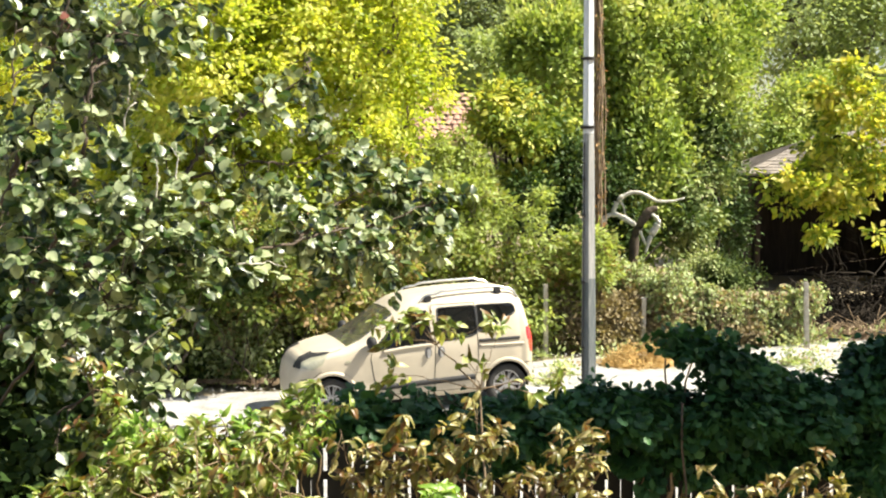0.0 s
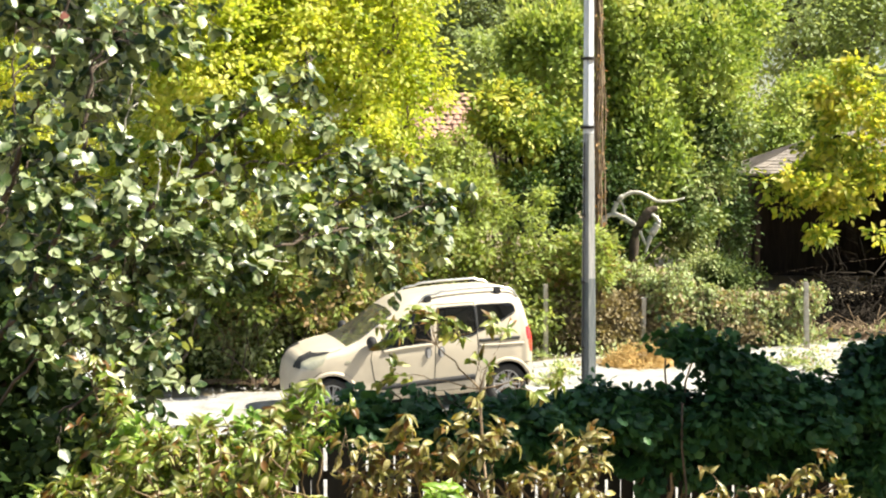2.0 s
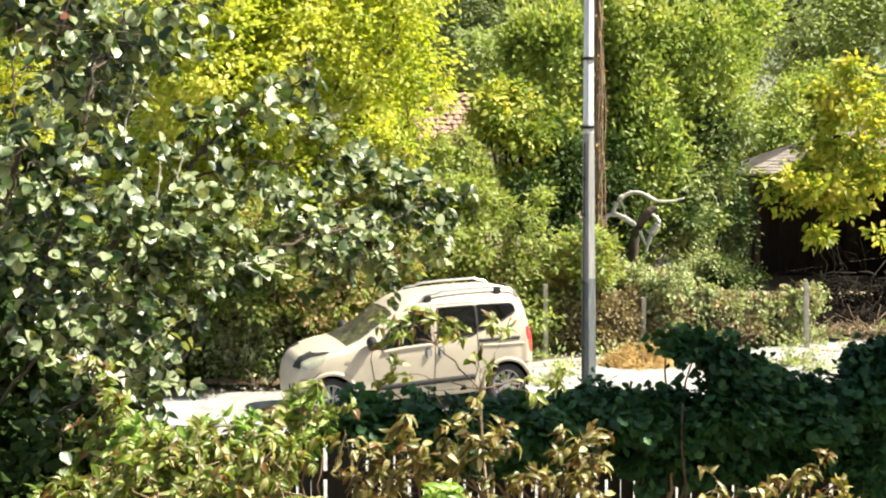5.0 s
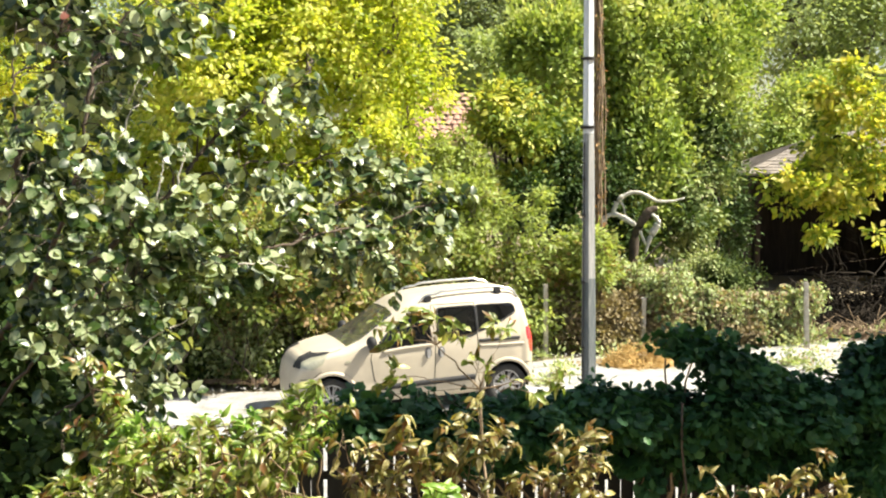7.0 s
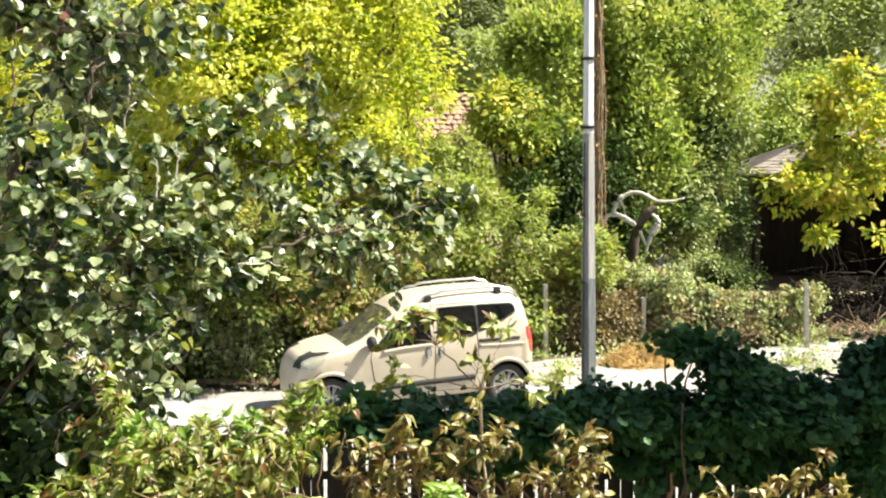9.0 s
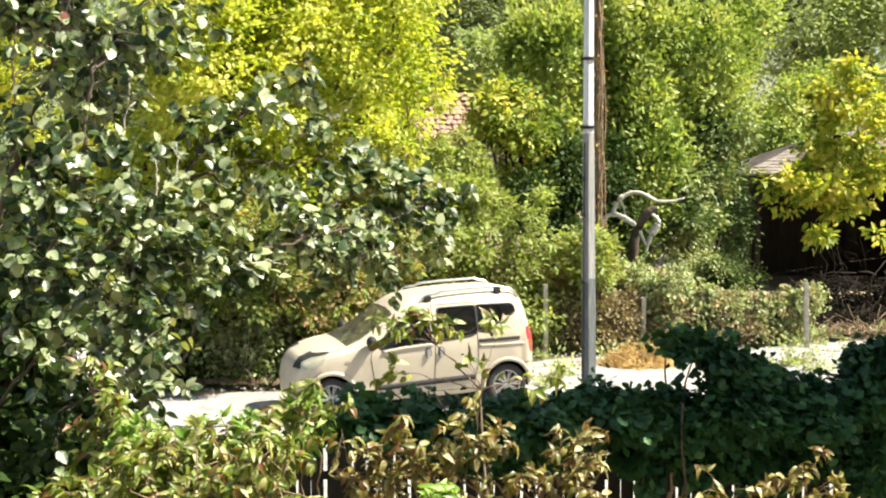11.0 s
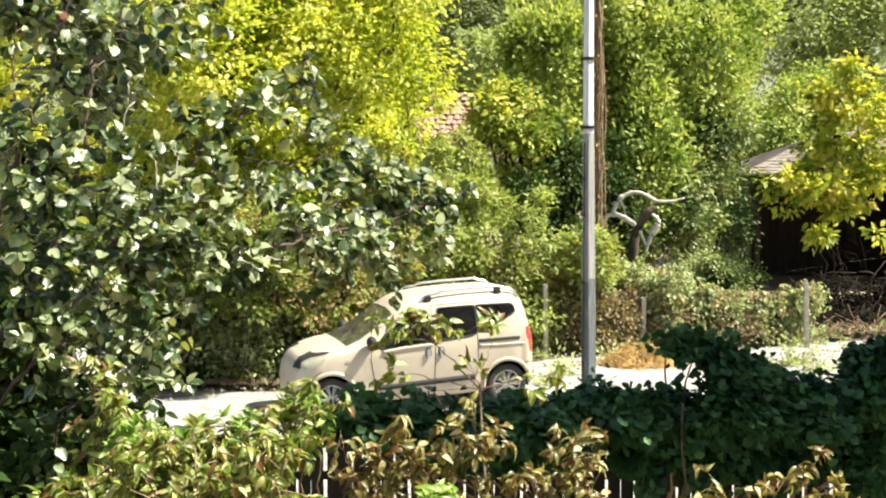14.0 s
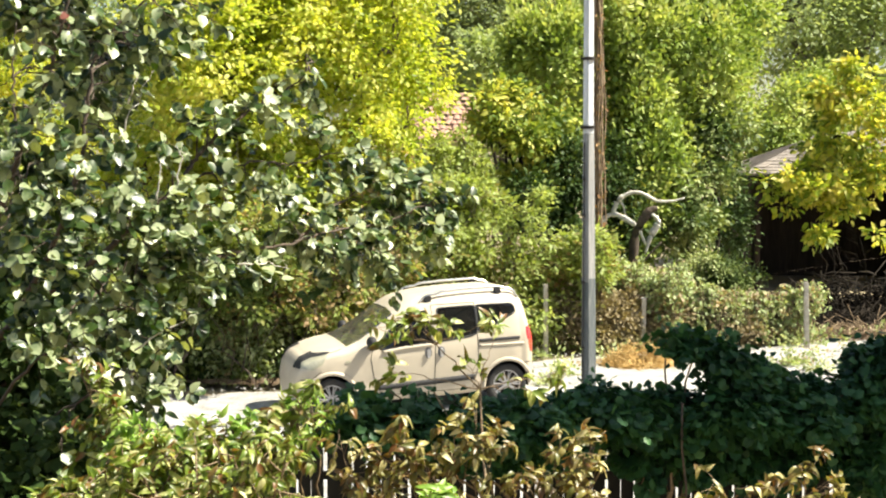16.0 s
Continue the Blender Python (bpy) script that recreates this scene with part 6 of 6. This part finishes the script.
def front_bush():
    rng = np.random.default_rng(202)
    x, y = -1.15, 6.3
    thing = empty("garden_bush", x, y, 0)
    stems = []
    single = single_leaf(LEAF_NARROW, L_BUSH)
    tips = [(-1.55, 6.01, 2.36), (-1.45, 6.21, 2.48), (-1.32, 6.11, 2.57), (-1.23, 6.21, 2.57), (-1.09, 6.11, 2.60), (-0.96, 6.21, 2.59), (-0.82, 6.11, 2.64), (-0.71, 6.22, 2.73), (-0.61, 6.13, 2.81), (-1.46, 5.71, 2.55), (-1.21, 5.71, 2.60), (-0.98, 5.61, 2.65), (-0.81, 5.71, 2.65), (-0.63, 5.71, 2.65), (-1.15, 5.91, 2.65), (-1.34, 5.91, 2.61), (-0.94, 5.92, 2.67), (-0.75, 5.92, 2.69),
            (-1.66, 6.54, 2.89), (-1.51, 6.42, 2.69)]
    for k, tip in enumerate(tips):
        base = (x + 0.35 * (tip[0] - x), y + 0.1 * rng.normal(), tip[2] - 1.1)
        stems.append(limb((0.3 * (base[0] - x), 0, -0.05), (base[0] - x, base[1] - y, base[2]), 0.022, 0.014, rng, 0.05, 6))
        b = bough(thing, "branch", rng, base, tip, 28, 15, 0.050, LEAF_NARROW, L_BUSH, single, 12, 0.013, 0.30, 0.35, 0.02, droop=0.55)
        SWAYS.append((*b, "bush", 6.0, k))
    young = single_leaf(LEAF_NARROW, L_LIME)
    for k, tip in enumerate([(-1.41, 6.15, 2.66), (-1.32, 6.15, 2.72), (-1.22, 6.15, 2.7), (-1.07, 6.15, 2.72), (-0.95, 6.15, 2.71), (-0.85, 6.15, 2.75), (-0.77, 6.15, 2.68), (-0.63, 6.15, 2.77), (-0.57, 6.15, 2.83)]):
        b = bough(thing, "young_shoot", rng, (tip[0] * 0.96, tip[1] + 0.05, tip[2] - 0.45), tip, 8, 7, 0.050, LEAF_NARROW, L_LIME, young, 5, 0.006, 0.12, 0.6, 0.02, droop=0.35)
        SWAYS.append((*b, "bush", 6.0, k + 30))
    v, f = joined(stems)
    part("stem", tri_mesh("stem", v, f, True), M_TWIG, thing)
    tagged(thing, "leafy garden bush with curled yellow-green leaves", "bush")


front_bush()


def rust_shrub():
    rng = np.random.default_rng(303)
    x, y = 0.05, 5.9
    thing = empty("fruit_shrub", x, y, 0)
    stems = []
    single, small = single_leaf(LEAF_NARROW, L_RUST), single_leaf(LEAF_NARROW, L_BUSH)
    tips = [(-0.4, 5.6, 2.81), (-0.33, 5.75, 2.73), (-0.16, 5.6, 2.87), (-0.14, 5.75, 2.77), (-0.19, 5.75, 2.68), (-0.07, 5.6, 2.72), (0.04, 5.75, 2.82), (0.15, 5.75, 2.88), (0.11, 5.6, 2.8), (0.23, 5.75, 2.83), (-0.31, 5.75, 2.57), (-0.19, 5.6, 2.61), (-0.06, 5.75, 2.61), (0.01, 5.75, 2.54), (0.34, 5.75, 2.61), (0.32, 5.75, 2.54), (0.38, 5.6, 2.6), (0.51, 5.75, 2.75), (0.59, 5.75, 2.77), (0.64, 5.6, 2.79), (0.57, 5.75, 2.61), (0.64, 5.75, 2.6), (0.51, 5.6, 2.61), (1.13, 5.75, 2.56), (1.21, 5.75, 2.53), (1.27, 5.6, 2.57), (1.43, 5.75, 2.58), (1.54, 5.75, 2.63), (1.56, 5.6, 2.6), (1.64, 5.75, 2.58), (0.08, 5.6, 2.55)]
    for k, tip in enumerate(tips):
        base = (x + 0.55 * (tip[0] - x), y + 0.1 * rng.normal(), tip[2] - 0.95)
        stems.append(limb((0.5 * (base[0] - x), 0, -0.05), (base[0] - x, base[1] - y, base[2]), 0.012, 0.008, rng, 0.05, 6))
        b = bough(thing, "branch", rng, base, tip, 7, 9, 0.045, LEAF_NARROW, L_RUST, single, 7, 0.0042, 0.15, 0.70, 0.02, droop=0.6)
        SWAYS.append((*b, "shrub", 5.8, k))
    for k, tip in enumerate([(-0.33, 6.45, 3.10), (-0.20, 6.25, 3.10), (-0.14, 6.25, 3.15), (-0.08, 6.26, 3.17), (-0.03, 6.25, 3.13), (0.03, 6.15, 3.13), (0.21, 6.16, 3.16), (0.26, 6.15, 3.12), (0.15, 6.14, 2.96), (-0.23, 6.24, 2.93), (0.35, 6.03, 2.89), (0.53, 6.14, 2.93)]):
        forks = [(0.17, 6.02, 2.62), (0.16, 6.1, 2.88), (-0.03, 6.2, 3.06)]
        if k == 0:
            stems.append(limb((0.1, 0.1, -0.05), np.subtract(forks[0], (x, y, 0)), 0.014, 0.006, rng, 0.04, 6))
            stems.append(limb(np.subtract(forks[0], (x, y, 0)), np.subtract(forks[1], (x, y, 0)), 0.006, 0.0045, rng, 0.04, 6))
            stems.append(limb(np.subtract(forks[1], (x, y, 0)), np.subtract(forks[2], (x, y, 0)), 0.0045, 0.003, rng, 0.05, 6))
        base = min(forks, key=lambda h: math.dist(h, tip) + 2 * max(0, h[2] + 0.04 - tip[2]))
        b = bough(thing, "sprig", rng, base, tip, 4, 6, 0.048, LEAF_NARROW, L_BUSH, small, 6, 0.0036, 0.12, 0.8, 0.02, droop=0.4)
        SWAYS.append((*b, "sprig", 6.2, k))
    lime = single_leaf(LEAF_NARROW, L_LIME)
    for k, tip in enumerate([(-0.01, 5.41, 2.60), (0.02, 5.41, 2.61)]):
        b = bough(thing, "sprig", rng, (tip[0] + 0.02, tip[1] + 0.1, tip[2] - 0.3), tip, 4, 7, 0.062, LEAF_NARROW, L_LIME, lime, 6, 0.005, 0.06, 0.75, 0.02, droop=0.2)
        SWAYS.append((*b, "shrub", 5.5, k + 30))
    v, f = joined(stems)
    part("stem", tri_mesh("stem", v, f, True), M_TWIG, thing)
    tagged(thing, "thin fruit shrub with curled rusty yellow leaves", "shrub")


rust_shrub()


def vine_hedge():
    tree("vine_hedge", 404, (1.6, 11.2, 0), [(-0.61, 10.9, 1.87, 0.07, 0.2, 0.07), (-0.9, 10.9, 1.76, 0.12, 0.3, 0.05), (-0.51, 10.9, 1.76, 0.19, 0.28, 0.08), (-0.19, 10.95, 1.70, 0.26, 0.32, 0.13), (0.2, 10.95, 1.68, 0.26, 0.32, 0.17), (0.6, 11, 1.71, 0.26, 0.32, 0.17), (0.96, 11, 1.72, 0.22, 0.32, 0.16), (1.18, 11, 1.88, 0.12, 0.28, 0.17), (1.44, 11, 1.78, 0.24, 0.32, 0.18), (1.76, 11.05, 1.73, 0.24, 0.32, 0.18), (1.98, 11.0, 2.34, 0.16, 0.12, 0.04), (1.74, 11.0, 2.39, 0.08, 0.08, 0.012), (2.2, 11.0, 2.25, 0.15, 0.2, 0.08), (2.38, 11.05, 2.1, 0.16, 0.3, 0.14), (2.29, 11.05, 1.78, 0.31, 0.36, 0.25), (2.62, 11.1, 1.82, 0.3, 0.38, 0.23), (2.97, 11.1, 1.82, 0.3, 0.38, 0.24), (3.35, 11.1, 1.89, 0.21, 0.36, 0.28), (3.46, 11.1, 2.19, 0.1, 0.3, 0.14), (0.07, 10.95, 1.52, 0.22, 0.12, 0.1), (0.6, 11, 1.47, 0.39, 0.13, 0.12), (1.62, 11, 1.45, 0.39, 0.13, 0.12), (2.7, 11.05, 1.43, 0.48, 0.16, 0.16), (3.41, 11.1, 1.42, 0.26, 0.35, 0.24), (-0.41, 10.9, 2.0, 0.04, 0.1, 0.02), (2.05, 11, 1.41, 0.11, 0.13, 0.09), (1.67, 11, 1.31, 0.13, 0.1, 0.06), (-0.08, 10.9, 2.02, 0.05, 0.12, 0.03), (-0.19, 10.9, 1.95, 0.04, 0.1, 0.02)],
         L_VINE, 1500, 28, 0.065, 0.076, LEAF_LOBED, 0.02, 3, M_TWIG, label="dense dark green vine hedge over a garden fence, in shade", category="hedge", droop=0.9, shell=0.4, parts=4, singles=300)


vine_hedge()


# added undergrowth, leaves painted dark as the shade below the tree
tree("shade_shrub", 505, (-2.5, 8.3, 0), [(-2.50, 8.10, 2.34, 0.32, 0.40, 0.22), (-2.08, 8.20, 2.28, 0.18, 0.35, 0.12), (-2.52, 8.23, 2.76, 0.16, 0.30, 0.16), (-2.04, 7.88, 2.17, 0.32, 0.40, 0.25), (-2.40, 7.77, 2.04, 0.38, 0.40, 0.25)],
     L_SHADE, 420, 24, 0.11, 0.075, LEAF_ROUND, 0.02, 3, M_TWIG, label="undergrowth added below the tree, shade painted into its dark green leaves", category="bush", droop=0.6)


def picket_fence():
    fence = empty("garden_fence", 0.9, 11.75, 0)
    picket = box((-0.0515, -0.011, 0.02), (0.0515, 0.011, 1.44), 0.004)
    me = bpy.data.meshes.new("picket")
    picket.to_mesh(me)
    picket.free()
    me.materials.append(M_FENCE)
    rng = np.random.default_rng(9)
    for k in range(66):
        p = part("picket", me, None, fence)
        p.matrix_basis = pose(-3.6 + k * 0.118 + rng.normal(0, 0.003), 0, rng.normal(0, 0.012), 0, rng.normal(0, 0.3), 0)
    for z in (0.35, 1.1):
        part("rail", box((-3.7, 0.012, z), (4.2, 0.05, z + 0.07), 0.006), M_FENCE, fence)
    tagged(fence, "dark wooden picket fence behind the hedge", "fence")


picket_fence()

v, f = limb((1.86, 10.75, -0.1), (1.82, 10.7, 1.95), 0.013, 0.009, np.random.default_rng(66), 0.03, 7, sides=6)
tagged(part("garden_stake", tri_mesh("garden_stake", v, f, True), M_ROT), "thin brown wooden stake standing in the vine hedge", "stake")


def pole_vine():
    """Dry brown vine hanging beside the pole."""
    rng = np.random.default_rng(12)
    thing = empty("dry_vine", 2.86, 26.5, 0)
    chunks, lp = [], []
    for k in range(19):
        z = np.linspace(0.0, 7.3, 26)
        xx = 0.02 + 0.11 * rng.normal() + 0.035 * np.cumsum(rng.normal(size=26)) * 0.5 - 0.01 * z
        pts = np.column_stack([xx, 0.05 * rng.normal() + 0 * z, z])
        chunks.append(tube(pts, 0.007 + 0.012 * rng.random(26), 4))
        lp.append(pts[5:][rng.random(21) < 0.9])
    v, f = joined(chunks)
    part("stem", tri_mesh("stem", v, f, True), M_TWIG, thing)
    p = np.concatenate(lp)
    p = p + rng.normal(size=p.shape) * (0.05, 0.06, 0.13)
    v, f = leaves(p, rng.normal(size=p.shape) * 0.6 + (0, 0, -0.8), rng.normal(size=p.shape) + (0, -0.5, 0.5), 0.07 * (0.5 + rng.random(len(p))), LEAF_MID)
    part("foliage", tri_mesh("foliage", v, f), L_BROWN, thing)
    tagged(thing, "withered brown vine climbing beside the pole", "vine")


pole_vine()

# ---------------------------------------------------------------- what moves
TIMES = [0.5 * k for k in range(33)]
# gusts every half second, in millimetres at the tips: sideways and upwards
TREE_X = [-12, -6, -3, -3, 12, 20, 29, 29, 23, 17, 15, 17, 23, 29, 32, 23, 6, -12, -12, -14, -14, -12, -12, -12, -14, -20, -26, -20, -14, -3, 12, 20, 15]
TREE_Z = [-12, -3, 6, 14, 14, 9, 6, -3, -12, -12, -6, -3, -6, -9, -20, -20, -20, -17, -17, -12, -6, -3, 0, 0, 0, 6, 14, 23, 26, 23, 6, -9, -26]
CREST_X = [6, -3, -17, -26, -23, -9, -9, 0, 6, 9, 12, 12, 14, 17, 26, 32, 26, 23, 9, 0, -9, -14, -17, -17, -14, -9, 0, 0, 0, 0, -3, 0, 0]
CREST_Z = [-9, -9, -3, -3, 6, 6, 9, 9, 6, 3, 0, 0, -3, -3, -3, -3, -9, -9, -12, -9, -6, -3, -3, -3, 0, 6, 6, 6, 6, 6, 6, 0, 0]
SHRUB_X = [-7, -7, 0, 5, 7, 12, 18, 7, 5, 5, 7, 9, 12, 12, 0, 7, 7, 12, 5, 0, -2, -5, -7, -9, -7, -2, -9, -16, -14, -9, -7, -9, -14]
SHRUB_Z = [0, 0, -2, 0, 0, 2, -5, 0, 5, 3, 0, -5, -9, -9, -2, -2, -2, -7, 0, 0, 2, 5, 7, 7, 5, -2, 0, 5, 7, 5, 5, 5, 5]
GUSTS = {"tree": (TREE_X, TREE_Z, 1.0), "crest": (CREST_X, CREST_Z, 1.0), "still": (SHRUB_Z, TREE_Z, 0.5), "bush": (SHRUB_X, TREE_Z, 0.75), "shrub": (SHRUB_X, SHRUB_Z, 1.1), "sprig": (SHRUB_X, SHRUB_Z, 1.9)}


def motions():
    for ob, base, r, kind, depth, k in SWAYS:
        gx, gz, size = GUSTS[kind]
        rng = np.random.default_rng(900 + k + len(kind) * 50)
        lag, size, own = 0.35 * rng.uniform(-1, 1), size * rng.uniform(0.75, 1.2), rng.uniform(0, 6.28)
        rows = []
        for t in TIMES:
            flutter = 2.0 * math.sin(4.2 * t + own) + 1.5 * math.sin(2.3 * t + 2 * own)
            dx = (np.interp(t - lag, TIMES, gx) * size + flutter) / 1000
            dz = (np.interp(t - lag, TIMES, gz) * size + 0.6 * flutter) / 1000
            shift, rv = Vector((dx, 0.3 * dx, dz)), Vector(r)
            w = rv.cross(shift) / rv.length_squared
            turn = Matrix.Rotation(w.length, 4, w.normalized()) if w.length > 1e-7 else Matrix.Identity(4)
            rows.append((t, Matrix.Translation(Vector(base)) @ turn))
        walk(ob, rows)


motions()
